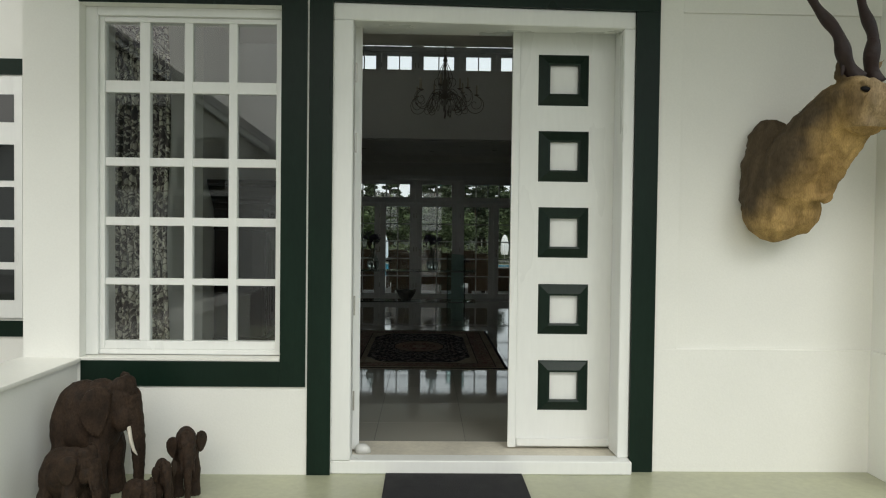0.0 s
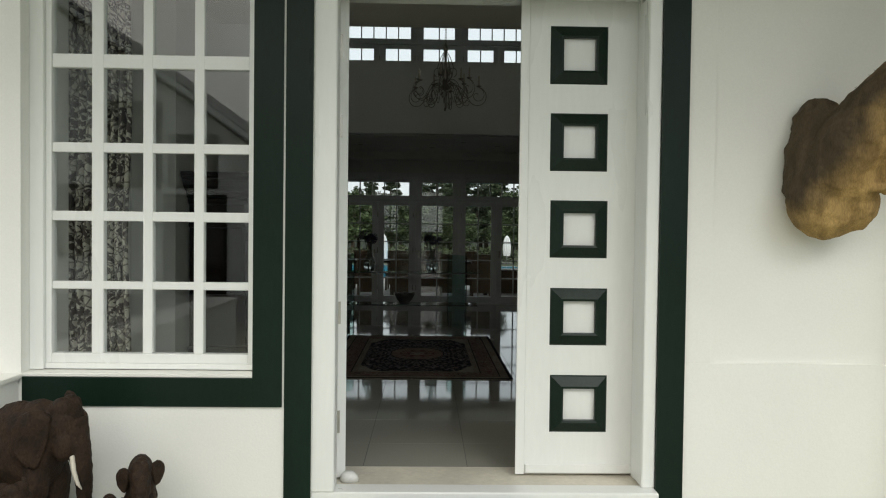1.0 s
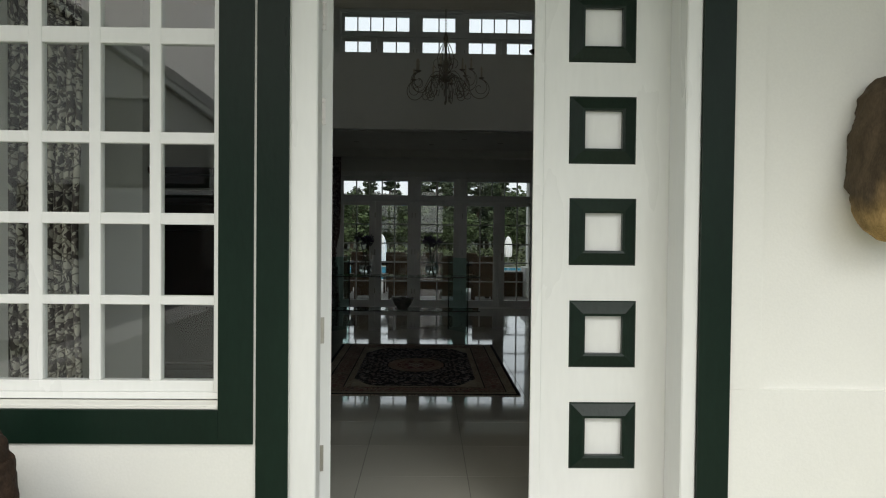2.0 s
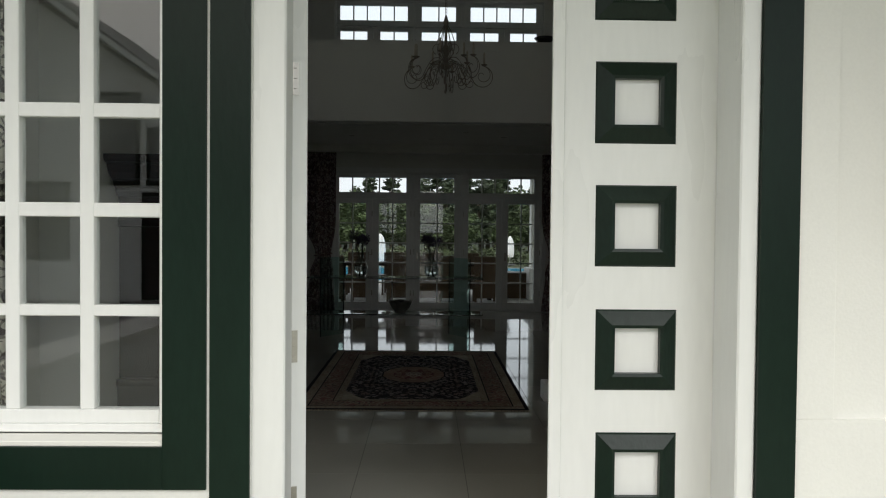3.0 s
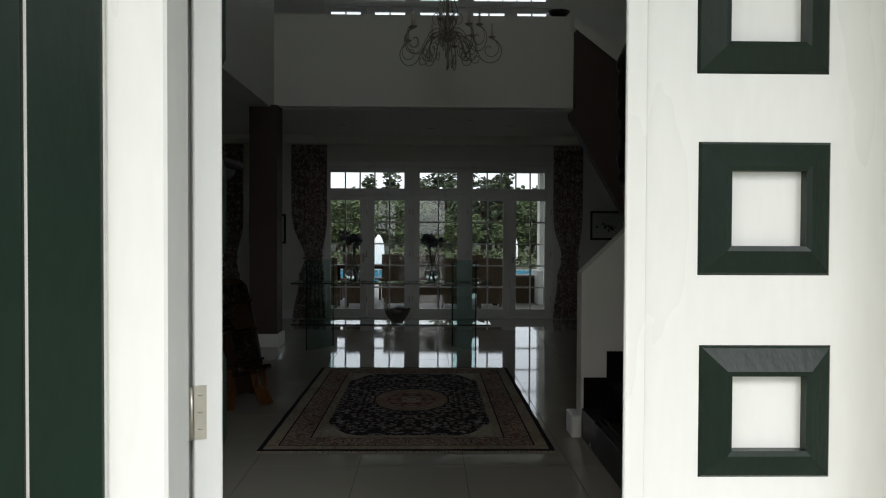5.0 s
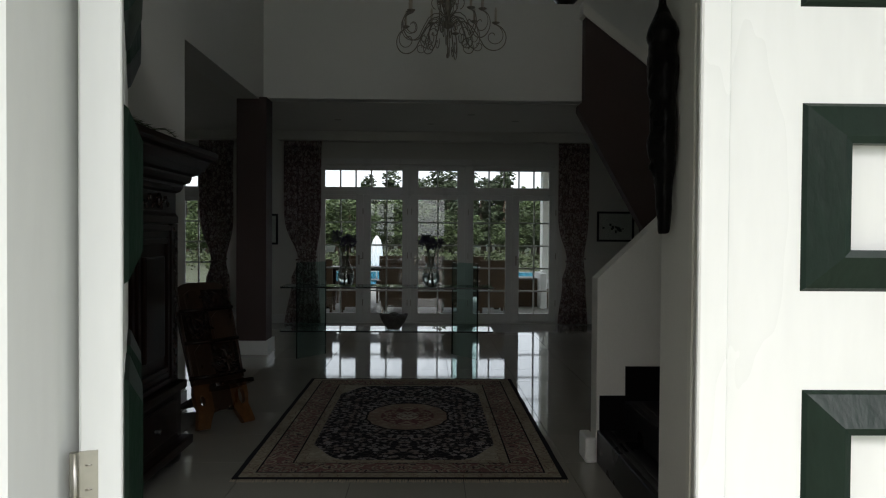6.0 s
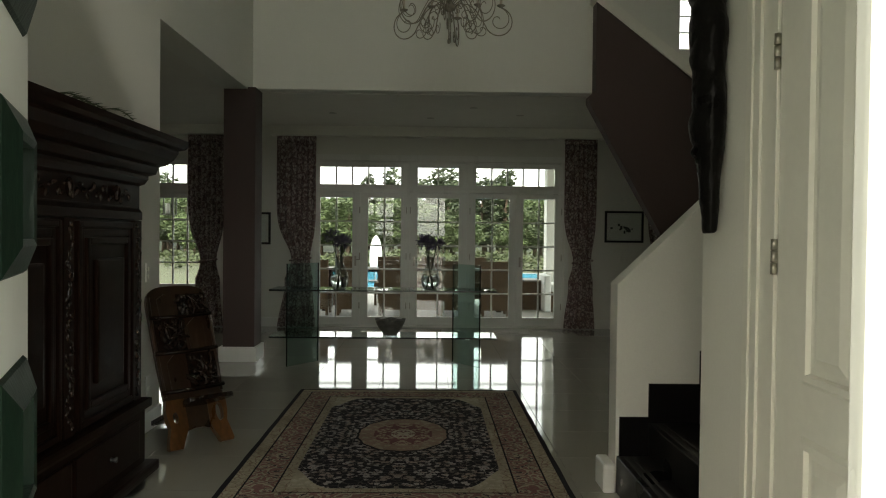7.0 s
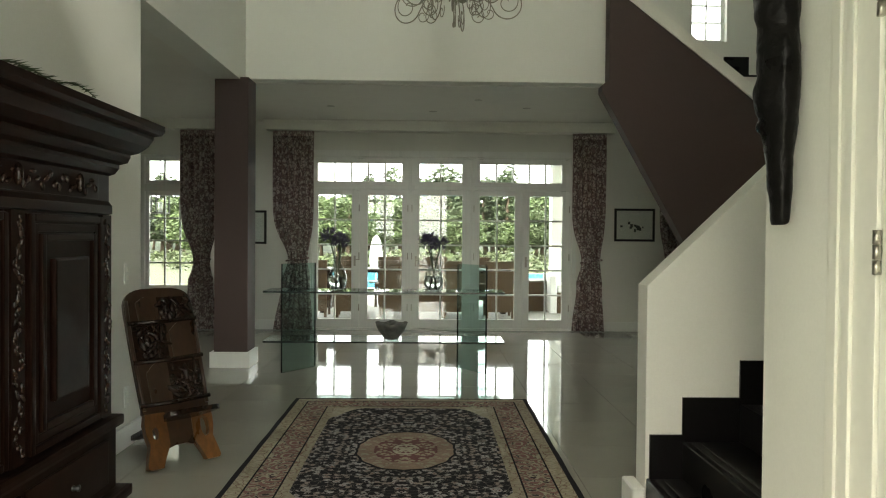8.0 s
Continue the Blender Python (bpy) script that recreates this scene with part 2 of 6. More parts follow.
    l.new(jig.outputs[0], cells.inputs["Vector"])
    ring = maths(n, l, "GREATER_THAN", maths(n, l, "SINE", maths(n, l, "MULTIPLY", cells.outputs["Distance"], 24)), 0.35)
    main = mixed(n, l, ring, mixed(n, l, bloom, (0.20, 0.105, 0.098), (0.30, 0.25, 0.20)), mixed(n, l, bloom, sand, (0.06, 0.04, 0.045)))
    guard = mixed(n, l, vines, mixed(n, l, bloom, sand, (0.30, 0.265, 0.19)), (0.20, 0.125, 0.10))
    col = field
    for far, tone in ((0.34, guard), (0.285, navy), (0.275, main), (0.115, navy), (0.105, guard), (0.030, navy)):
        col = mixed(n, l, maths(n, l, "LESS_THAN", edge, far), col, tone)
    dust = n.new("ShaderNodeTexNoise")
    dust.inputs["Scale"].default_value = 3
    l.new(co.outputs["Object"], dust.inputs[0])
    v = n.new("ShaderNodeVectorMath")
    v.operation = "SCALE"
    l.new(col, v.inputs[0])
    l.new(maths(n, l, "MULTIPLY", maths(n, l, "ADD", dust.outputs[0], 0.5), maths(n, l, "ADD", maths(n, l, "MULTIPLY", fine.outputs[0], 0.8), 0.6)), v.inputs["Scale"])
    l.new(v.outputs[0], p.inputs["Base Color"])
    b = n.new("ShaderNodeBump")
    b.inputs["Strength"].default_value = 0.5
    b.inputs["Distance"].default_value = 0.004
    l.new(fine.outputs[0], b.inputs["Height"]), l.new(b.outputs[0], p.inputs["Normal"])
    return m


def curtain_material():
    """Woven drape: a tight brown and grey leaf pattern."""
    m, n, l, p = nodes_of("patterned_curtain_cloth", 0.9)
    co = n.new("ShaderNodeTexCoord")
    mp = n.new("ShaderNodeMapping")
    mp.inputs["Scale"].default_value = (1, 0.3, 0.75)
    l.new(co.outputs["Object"], mp.inputs[0])
    big, v = n.new("ShaderNodeTexNoise"), n.new("ShaderNodeTexVoronoi")
    big.inputs["Scale"].default_value, big.inputs["Distortion"].default_value = 24, 1.2
    v.feature, v.inputs["Scale"].default_value = "DISTANCE_TO_EDGE", 22
    l.new(mp.outputs[0], big.inputs[0]), l.new(mp.outputs[0], v.inputs["Vector"])
    leaf = maths(n, l, "GREATER_THAN", big.outputs[0], 0.5)
    thread = maths(n, l, "LESS_THAN", v.outputs[0], 0.07)
    c = mixed(n, l, leaf, (0.235, 0.172, 0.165), (0.46, 0.41, 0.385))
    c = mixed(n, l, maths(n, l, "MULTIPLY", thread, 0.7), c, (0.11, 0.075, 0.075))
    l.new(c, p.inputs["Base Color"])
    weave = n.new("ShaderNodeTexNoise")
    weave.inputs["Scale"].default_value = 250
    l.new(co.outputs["Object"], weave.inputs[0])
    b = n.new("ShaderNodeBump")
    b.inputs["Strength"].default_value, b.inputs["Distance"].default_value = 0.4, 0.003
    l.new(weave.outputs[0], b.inputs["Height"]), l.new(b.outputs[0], p.inputs["Normal"])
    return m


def hide_material():
    """Short antelope coat: tan with grey-brown patches and fine hair."""
    m, n, l, p = nodes_of("antelope_coat", 0.85)
    co = n.new("ShaderNodeTexCoord")
    big, hair = n.new("ShaderNodeTexNoise"), n.new("ShaderNodeTexNoise")
    big.inputs["Scale"].default_value, big.inputs["Detail"].default_value, big.inputs["Distortion"].default_value = 3.6, 6, 0.3
    mp = n.new("ShaderNodeMapping")
    mp.inputs["Scale"].default_value = (1, 1, 0.25)
    mp.inputs["Rotation"].default_value = (0, 0.5, 0)
    hair.inputs["Scale"].default_value, hair.inputs["Detail"].default_value = 170, 5
    l.new(co.outputs["Object"], big.inputs[0]), l.new(co.outputs["Object"], mp.inputs[0]), l.new(mp.outputs[0], hair.inputs[0])
    ramp = n.new("ShaderNodeMapRange")
    ramp.inputs[1].default_value, ramp.inputs[2].default_value = 0.30, 0.72
    l.new(big.outputs[0], ramp.inputs[0])
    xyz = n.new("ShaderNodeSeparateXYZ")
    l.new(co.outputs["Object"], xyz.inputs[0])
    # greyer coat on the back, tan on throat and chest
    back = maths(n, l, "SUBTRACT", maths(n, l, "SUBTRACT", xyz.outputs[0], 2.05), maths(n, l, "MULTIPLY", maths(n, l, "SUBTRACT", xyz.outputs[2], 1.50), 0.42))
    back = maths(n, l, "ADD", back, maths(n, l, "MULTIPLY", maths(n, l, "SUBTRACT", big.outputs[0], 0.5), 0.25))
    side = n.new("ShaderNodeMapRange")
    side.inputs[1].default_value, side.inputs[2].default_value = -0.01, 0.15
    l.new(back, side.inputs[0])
    # streaks of hair down the neck
    lay = n.new("ShaderNodeMapping")
    lay.inputs["Rotation"].default_value = (0, -0.55, 0)
    lay.inputs["Scale"].default_value = (1, 1, 0.16)
    streak = n.new("ShaderNodeTexNoise")
    streak.inputs["Scale"].default_value, streak.inputs["Detail"].default_value, streak.inputs["Distortion"].default_value = 15, 6, 0.6
    l.new(co.outputs["Object"], lay.inputs[0]), l.new(lay.outputs[0], streak.inputs[0])
    lock = n.new("ShaderNodeMapRange")
    lock.inputs[1].default_value, lock.inputs[2].default_value = 0.35, 0.65
    lock.inputs[3].default_value, lock.inputs[4].default_value = 0.74, 1.20
    l.new(streak.outputs[0], lock.inputs[0])
    tan = mixed(n, l, ramp.outputs[0], (0.25, 0.158, 0.060), (0.47, 0.315, 0.125))
    face = n.new("ShaderNodeMapRange")
    face.inputs[1].default_value, face.inputs[2].default_value = 2.38, 2.48
    l.new(xyz.outputs[0], face.inputs[0])
    high = maths(n, l, "GREATER_THAN", xyz.outputs[2], 1.95)
    tan = mixed(n, l, maths(n, l, "MULTIPLY", face.outputs[0], high), tan, mixed(n, l, ramp.outputs[0], (0.27, 0.195, 0.110), (0.43, 0.33, 0.195)))
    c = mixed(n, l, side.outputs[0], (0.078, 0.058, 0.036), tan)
    v = n.new("ShaderNodeVectorMath")
    v.operation = "SCALE"
    l.new(c, v.inputs[0]), l.new(maths(n, l, "MULTIPLY", lock.outputs[0], maths(n, l, "ADD", hair.outputs[0], 0.5)), v.inputs["Scale"])
    l.new(v.outputs[0], p.inputs["Base Color"])
    b = n.new("ShaderNodeBump")
    b.inputs["Strength"].default_value, b.inputs["Distance"].default_value = 0.5, 0.004
    l.new(hair.outputs[0], b.inputs["Height"]), l.new(b.outputs[0], p.inputs["Normal"])
    return m


def leaf_curtain_material():
    """Heavy drape with large pale leaves on a dark brown ground."""
    m, n, l, p = nodes_of("leaf_patterned_curtain_cloth", 0.9)
    co = n.new("ShaderNodeTexCoord")
    mp = n.new("ShaderNodeMapping")
    mp.inputs["Scale"].default_value = (1, 0.3, 0.62)
    l.new(co.outputs["Object"], mp.inputs[0])
    wave, vein, blot = n.new("ShaderNodeTexNoise"), n.new("ShaderNodeTexVoronoi"), n.new("ShaderNodeTexNoise")
    wave.inputs["Scale"].default_value, wave.inputs["Detail"].default_value, wave.inputs["Distortion"].default_value = 15, 3, 3.2
    vein.feature, vein.inputs["Scale"].default_value = "DISTANCE_TO_EDGE", 34
    blot.inputs["Scale"].default_value, blot.inputs["Detail"].default_value = 4, 2
    for q in (wave, blot):
        l.new(mp.outputs[0], q.inputs[0])
    l.new(mp.outputs[0], vein.inputs["Vector"])
    leaf = maths(n, l, "GREATER_THAN", wave.outputs[0], 0.49)
    line = maths(n, l, "LESS_THAN", vein.outputs[0], 0.08)
    pale = mixed(n, l, blot.outputs[0], (0.42, 0.40, 0.33), (0.66, 0.63, 0.53))
    c = mixed(n, l, leaf, (0.085, 0.070, 0.062), mixed(n, l, maths(n, l, "MULTIPLY", line, 0.8), pale, (0.13, 0.11, 0.09)))
    l.new(c, p.inputs["Base Color"])
    b = n.new("ShaderNodeBump")
    b.inputs["Strength"].default_value, b.inputs["Distance"].default_value = 0.3, 0.003
    l.new(wave.outputs[0], b.inputs["Height"]), l.new(b.outputs[0], p.inputs["Normal"])
    return m


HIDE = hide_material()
LEAF_CURTAIN = leaf_curtain_material()
CURTAIN = curtain_material()


# ---- building helpers ----
def box(bm, x0, x1, y0, y1, z0, z1, m=None):
    v = [bm.verts.new(Vector(c) if m is None else m @ Vector(c)) for c in ((x0, y0, z0), (x1, y0, z0), (x1, y1, z0), (x0, y1, z0), (x0, y0, z1), (x1, y0, z1), (x1, y1, z1), (x0, y1, z1))]
    return [bm.faces.new([v[i] for i in f]) for f in ((0, 3, 2, 1), (4, 5, 6, 7), (0, 1, 5, 4), (1, 2, 6, 5), (2, 3, 7, 6), (3, 0, 4, 7))]


def bevel(bm, width=0.004, segments=2):
    bmesh.ops.bevel(bm, geom=bm.edges[:], offset=width, segments=segments, affect="EDGES", profile=0.7, clamp_overlap=True)


def tube(bm, pts, radius, sides=8, cap=True, flat=1.0):
    """A round bar along points; radius is a number or one for each point."""
    pts = [Vector(p) for p in pts]
    rad = radius if isinstance(radius, (list, tuple)) else [radius] * len(pts)
    rings, up = [], Vector((0.13, 0.21, 0.97)).normalized()
    for i, p in enumerate(pts):
        d = (pts[min(i + 1, len(pts) - 1)] - pts[max(i - 1, 0)]).normalized()
        s = d.cross(up)
        if s.length < 0.05:
            s = d.cross(Vector((1, 0, 0)))
        s.normalize()
        u = s.cross(d)
        rings.append([bm.verts.new(p + rad[i] * (math.cos(a) * s + flat * math.sin(a) * u)) for a in (2 * math.pi * k / sides for k in range(sides))])
    for a, b in zip(rings, rings[1:]):
        for k in range(sides):
            f = bm.faces.new((a[k], a[(k + 1) % sides], b[(k + 1) % sides], b[k]))
            f.smooth = True
    if cap:
        bm.faces.new(rings[0][::-1]), bm.faces.new(rings[-1])


def lathe(bm, profile, centre=(0, 0, 0), sides=24):
    c = Vector(centre)
    rings = [[bm.verts.new(c + Vector((r * math.cos(a), r * math.sin(a), z))) for a in (2 * math.pi * k / sides for k in range(sides))] for r, z in profile]
    for a, b in zip(rings, rings[1:]):
        for k in range(sides):
            f = bm.faces.new((a[k], a[(k + 1) % sides], b[(k + 1) % sides], b[k]))
            f.smooth = True


def blob(bm, centre, size, turn=(0, 0, 0), sub=3):
    m = pose(*centre, *turn) @ Matrix.Diagonal((*size, 1))
    bmesh.ops.create_icosphere(bm, subdivisions=sub, radius=1, matrix=m)


def prism(bm, outline, y0, y1):
    """An outline in x and z, given thickness along y."""
    a = [bm.verts.new((x, y0, z)) for x, z in outline]
    b = [bm.verts.new((x, y1, z)) for x, z in outline]
    bm.faces.new(a), bm.faces.new(b[::-1])
    for i in range(len(a)):
        j = (i + 1) % len(a)
        bm.faces.new((a[j], a[i], b[i], b[j]))


def mesh_of(name, bm, material, smooth=False):
    bmesh.ops.recalc_face_normals(bm, faces=bm.faces[:])
    me = bpy.data.meshes.new(name)
    if smooth:
        for f in bm.faces:
            f.smooth = True
    bm.to_mesh(me)
    bm.free()
    for m in material if isinstance(material, (list, tuple)) else [material]:
        me.materials.append(m)
    return me


def part(name, bm, material, parent=None, label="", smooth=False):
    ob = new(name, bm if isinstance(bm, bpy.types.Mesh) else mesh_of(name, bm, material, smooth))
    ob.parent = parent
    if label:
        tagged(ob, label)
    return ob


def thing(name, label, category, group="", kind="", at=None):
    ob = new(name)
    ob.empty_display_size = 0.1
    if at is not None:
        ob.matrix_basis = at
    return tagged(ob, label, category, group, kind)


def solid(name, boxes, material, label="", category="", kind="structure", edge=0.0):
    bm = bmesh.new()
    for b in boxes:
        box(bm, *b)
    if edge:
        bevel(bm, edge)
    return tagged(part(name, bm, material), label, category, "", kind)


def pierced(name, span, z, depth, holes, material, label, category="wall", along="x"):
    """A wall with thickness and openings that go through it. span, z and depth are pairs; holes are (a0, a1, z0, z1)."""
    us = sorted({*span, *(h[0] for h in holes), *(h[1] for h in holes)})
    zs = sorted({*z, *(h[2] for h in holes), *(h[3] for h in holes)})
    us, zs = [u for u in us if span[0] <= u <= span[1]], [w for w in zs if z[0] <= w <= z[1]]
    def full(i, j):
        if not (0 <= i < len(us) - 1 and 0 <= j < len(zs) - 1):
            return False
        u, w = (us[i] + us[i + 1]) / 2, (zs[j] + zs[j + 1]) / 2
        return not any(h[0] < u < h[1] and h[2] < w < h[3] for h in holes)
    bm = bmesh.new()
    seen = {}
    def vert(u, w, d):
        key = (u, w, d)
        if key not in seen:
            seen[key] = bm.verts.new((u, d, w) if along == "x" else (d, u, w))
        return seen[key]
    for i in range(len(us) - 1):
        for j in range(len(zs) - 1):
            if not full(i, j):
                continue
            u0, u1, w0, w1 = us[i], us[i + 1], zs[j], zs[j + 1]
            for d in depth:
                bm.faces.new([vert(u0, w0, d), vert(u1, w0, d), vert(u1, w1, d), vert(u0, w1, d)])
            for (di, dj), (a, b) in {(-1, 0): ((u0, w0), (u0, w1)), (1, 0): ((u1, w0), (u1, w1)), (0, -1): ((u0, w0), (u1, w0)), (0, 1): ((u0, w1), (u1, w1))}.items():
                if not full(i + di, j + dj):
                    bm.faces.new([vert(*a, depth[0]), vert(*b, depth[0]), vert(*b, depth[1]), vert(*a, depth[1])])
    return tagged(part(name, bm, material), label, category, "", "structure")


# ---- large structure ----
PORCH_Z, LEFT_Y, RIGHT_Y, LEAF_Y, IN_Y = -0.05, 3.42, 3.505, 3.77, 3.92
FAR_Y, SOFFIT, TOP = 13.6, 2.80, 5.75
LEFT_X, RIGHT_X = -1.55, 1.24

solid("ground", [(-900, 900, -900, 900, -0.4, -0.13)], GRASS, "green meadow grass reaching to the horizon", "ground")
solid("porch_floor", [(-2.4, 3.3, -3.0, 3.95, -0.3, PORCH_Z)], PORCH, "worn greenish cream painted porch floor", "floor")
solid("forecourt", [(-20, 20, -30, -3.0, -0.3, -0.1)], PATIO, "pale paved forecourt in front of the porch", "pavement")

WIN = (-1.79, -0.64, 0.61, 2.66)
pierced("wall_front_left", (-2.11, -0.345), (PORCH_Z, TOP), (LEFT_Y, IN_Y), [WIN], WHITE_WALL, "white plastered front wall with a deep window opening")
solid("wall_front_right", [(1.43, 5.2, RIGHT_Y + 0.02, IN_Y, PORCH_Z, TOP)], WHITE_WALL, "white plastered front wall beside the entrance door", "wall")
# opening added out of view, sized to brighten the balcony and upper hall
ADDED_FRONT_WIN = (-0.28, 1.37, 3.50, 5.60)
pierced("wall_front_head", (-0.345, 1.43), (2.69, TOP), (3.53, IN_Y), [ADDED_FRONT_WIN], WHITE_WALL, "white plastered wall over the entrance door")
solid("trim_dado", [(1.57, 2.90, RIGHT_Y, RIGHT_Y + 0.02, PORCH_Z, 0.69)], WHITE_WALL, "white plaster dado with a shallow ledge", "wall trim", edge=0.003)
solid("trim_panel_side", [(1.57, 1.71, RIGHT_Y, RIGHT_Y + 0.02, 0.69, 2.9)], WHITE_WALL, "white plaster strip round a sunk wall panel", "wall trim", edge=0.003)
solid("trim_panel_top", [(1.71, 2.90, RIGHT_Y, RIGHT_Y + 0.02, 2.69, 2.9)], WHITE_WALL, "white plaster strip over a sunk wall panel", "wall trim", edge=0.003)
solid("wall_porch_side", [(2.90, 3.25, 3.05, RIGHT_Y + 0.02, PORCH_Z, 3.3)], WHITE_WALL, "white plastered side wall of the porch", "wall", edge=0.006)
solid("trim_side_ledge", [(2.885, 2.90, 3.05, RIGHT_Y, PORCH_Z, 0.69)], WHITE_WALL, "white plaster ledge along the porch side wall", "wall trim", edge=0.003)
solid("parapet", [(-2.11, -1.80, -0.6, LEFT_Y, PORCH_Z, 0.60)], WHITE_WALL, "low white plastered porch parapet wall", "parapet", edge=0.008)
solid("parapet_coping", [(-2.13, -1.78, -0.6, LEFT_Y, 0.60, 0.625)], CREAM_PAINT, "smooth cream coping on the porch parapet", "coping", edge=0.008)

# dark green plaster bands round the window and the entrance
solid("trim_door_left", [(-0.481, -0.345, LEFT_Y - 0.012, LEFT_Y, PORCH_Z, 2.69)], GREEN_PAINT, "dark green painted band beside the entrance door", "wall trim", edge=0.003)
solid("trim_door_right", [(1.43, 1.57, RIGHT_Y - 0.012, RIGHT_Y + 0.02, PORCH_Z, 2.69)], GREEN_PAINT, "dark green painted band beside the entrance door", "wall trim", edge=0.003)
bm = bmesh.new()
box(bm, -0.481, 1.57, LEFT_Y - 0.012, 3.527, 2.69, 2.95)
for v in bm.verts:
    if v.co.x > 1 and v.co.y < 3.45:
        v.co.y = RIGHT_Y - 0.012
    elif v.co.x > 1:
        v.co.y = 3.527
tagged(part("trim_door_head", bm, GREEN_PAINT), "dark green painted band over the entrance door", "wall trim", "", "structure")
solid("trim_window_side", [(-0.64, -0.492, LEFT_Y - 0.012, LEFT_Y, 0.465, 2.95)], GREEN_PAINT, "dark green painted band beside the window", "wall trim", edge=0.003)
solid("trim_window_foot", [(-1.78, -0.64, LEFT_Y - 0.012, LEFT_Y, 0.465, 0.61)], GREEN_PAINT, "dark green painted band under the window", "wall trim", edge=0.003)
solid("trim_window_head", [(-1.79, -0.64, LEFT_Y - 0.012, LEFT_Y, 2.66, 2.95)], GREEN_PAINT, "dark green painted band over the window", "wall trim", edge=0.003)
# never in view: its depth is set to hold sky and sun off the front
solid("porch_ceiling", [(-2.4, 3.3, 1.4, LEFT_Y - 0.02, 3.3, 3.4)], WHITE_WALL, "unseen white porch ceiling that limits daylight on the front wall", "ceiling")

# hall
solid("wall_hall_left", [(LEFT_X - 0.25, LEFT_X, 5.0, 8.2, 0, TOP)], INNER_WALL, "white plastered hall wall behind the wardrobe", "wall")
solid("wall_hall_nook", [(-2.11, -1.86, IN_Y, 5.0, 0, TOP)], INNER_WALL, "white plastered wall beside the hall window", "wall")
solid("wall_hall_return", [(-2.11, LEFT_X - 0.25, 5.0, 5.2, 0, TOP)], INNER_WALL, "white plastered return of the hall wall", "wall")
DOOR_Y0, DOOR_Y1, DOOR_H = 4.19, 5.041, 2.08
pierced("wall_hall_right", (IN_Y, 5.60), (0, TOP), (RIGHT_X, RIGHT_X + 0.22), [(DOOR_Y0, DOOR_Y1, -1, DOOR_H)], INNER_WALL, "white plastered hall wall with a panelled door", along="y")
solid("wall_void_left", [(LEFT_X - 0.25, LEFT_X, 8.2, 10.89, 2.76, TOP)], INNER_WALL, "white plastered upper wall over the living room opening", "wall")
solid("balcony_front", [(LEFT_X - 0.25, 2.02, 10.89, 11.04, SOFFIT + 0.005, 3.88)], INNER_WALL, "plain white plastered balcony parapet", "balcony", edge=0.004)
solid("ceiling_living", [(-6.2, LEFT_X - 0.25, 8.2, FAR_Y, SOFFIT - 0.01, SOFFIT + 0.12), (LEFT_X - 0.25, 5.2, 11.04, FAR_Y, SOFFIT - 0.01, SOFFIT + 0.12)], CEILING, "flat white ceiling of the living room", "ceiling")
solid("ceiling_entry", [(-1.86, LEFT_X, IN_Y, 5.0, 3.09, 3.3), (LEFT_X, RIGHT_X, IN_Y, 6.1, 3.09, 3.3)], CEILING, "lower white ceiling just inside the entrance", "ceiling")
solid("ceiling_upper", [(-6.2, 5.2, IN_Y, 13.85, TOP, TOP + 0.15)], CEILING, "flat white ceiling over the double height hall", "ceiling")
solid("wall_right", [(5.0, 5.2, IN_Y, 13.85, 0, TOP)], INNER_WALL, "white plastered wall at the end of the stairs", "wall")
solid("wall_left", [(-6.4, -6.2, 8.0, 13.85, 0, TOP)], INNER_WALL, "white plastered end wall of the living room", "wall")
solid("wall_living_front", [(-6.2, LEFT_X - 0.25, 8.0, 8.2, 0, TOP)], INNER_WALL, "white plastered front wall of the living room", "wall")
solid("wall_stair_near", [(RIGHT_X + 0.22, 5.0, 5.40, 5.60, 0, TOP)], INNER_WALL, "white plastered wall beside the lower stairs", "wall")

FRENCH = (-1.33, 2.20)
UPPER = 2.90
UPWIN = (3.78, 4.27, 3.94, 5.2)
pierced("wall_far", (-6.4, 5.2), (-0.13, TOP), (FAR_Y, FAR_Y + 0.25), [(*FRENCH, 0, 2.34), (-3.62, -2.62, 0.45, 2.34), (*FRENCH, UPPER, UPPER + 2.34), UPWIN], INNER_WALL, "white plastered garden wall with glazed doors")

# column
column = solid("column", [(-1.79, -1.47, 10.67, 10.98, 0.15, SOFFIT - 0.02)], BROWN_PAINT, "square dark brown painted column", "column", edge=0.004)
solid("column_plinth", [(-1.825, -1.48 + 0.035, 10.64, 11.015, 0, 0.15)], WHITE_GLOSS, "white square plinth of the column", "plinth", edge=0.004)

# skirtings
solid("baseboard_hall_left", [(LEFT_X, LEFT_X + 0.018, 5.2, 8.2, 0, 0.13)], WHITE_GLOSS, "white painted skirting board", "skirting", edge=0.003)
solid("baseboard_hall_right", [(RIGHT_X - 0.018, RIGHT_X, 5.24, 5.60, 0, 0.13)], WHITE_GLOSS, "white painted skirting board", "skirting", edge=0.003)
solid("baseboard_far", [(-2.6, FRENCH[0], FAR_Y - 0.018, FAR_Y, 0, 0.13), (FRENCH[1], 5.0, FAR_Y - 0.018, FAR_Y, 0, 0.13), (-6.2, -2.6, FAR_Y - 0.018, FAR_Y, 0, 0.13)], WHITE_GLOSS, "white painted skirting board", "skirting", edge=0.003)
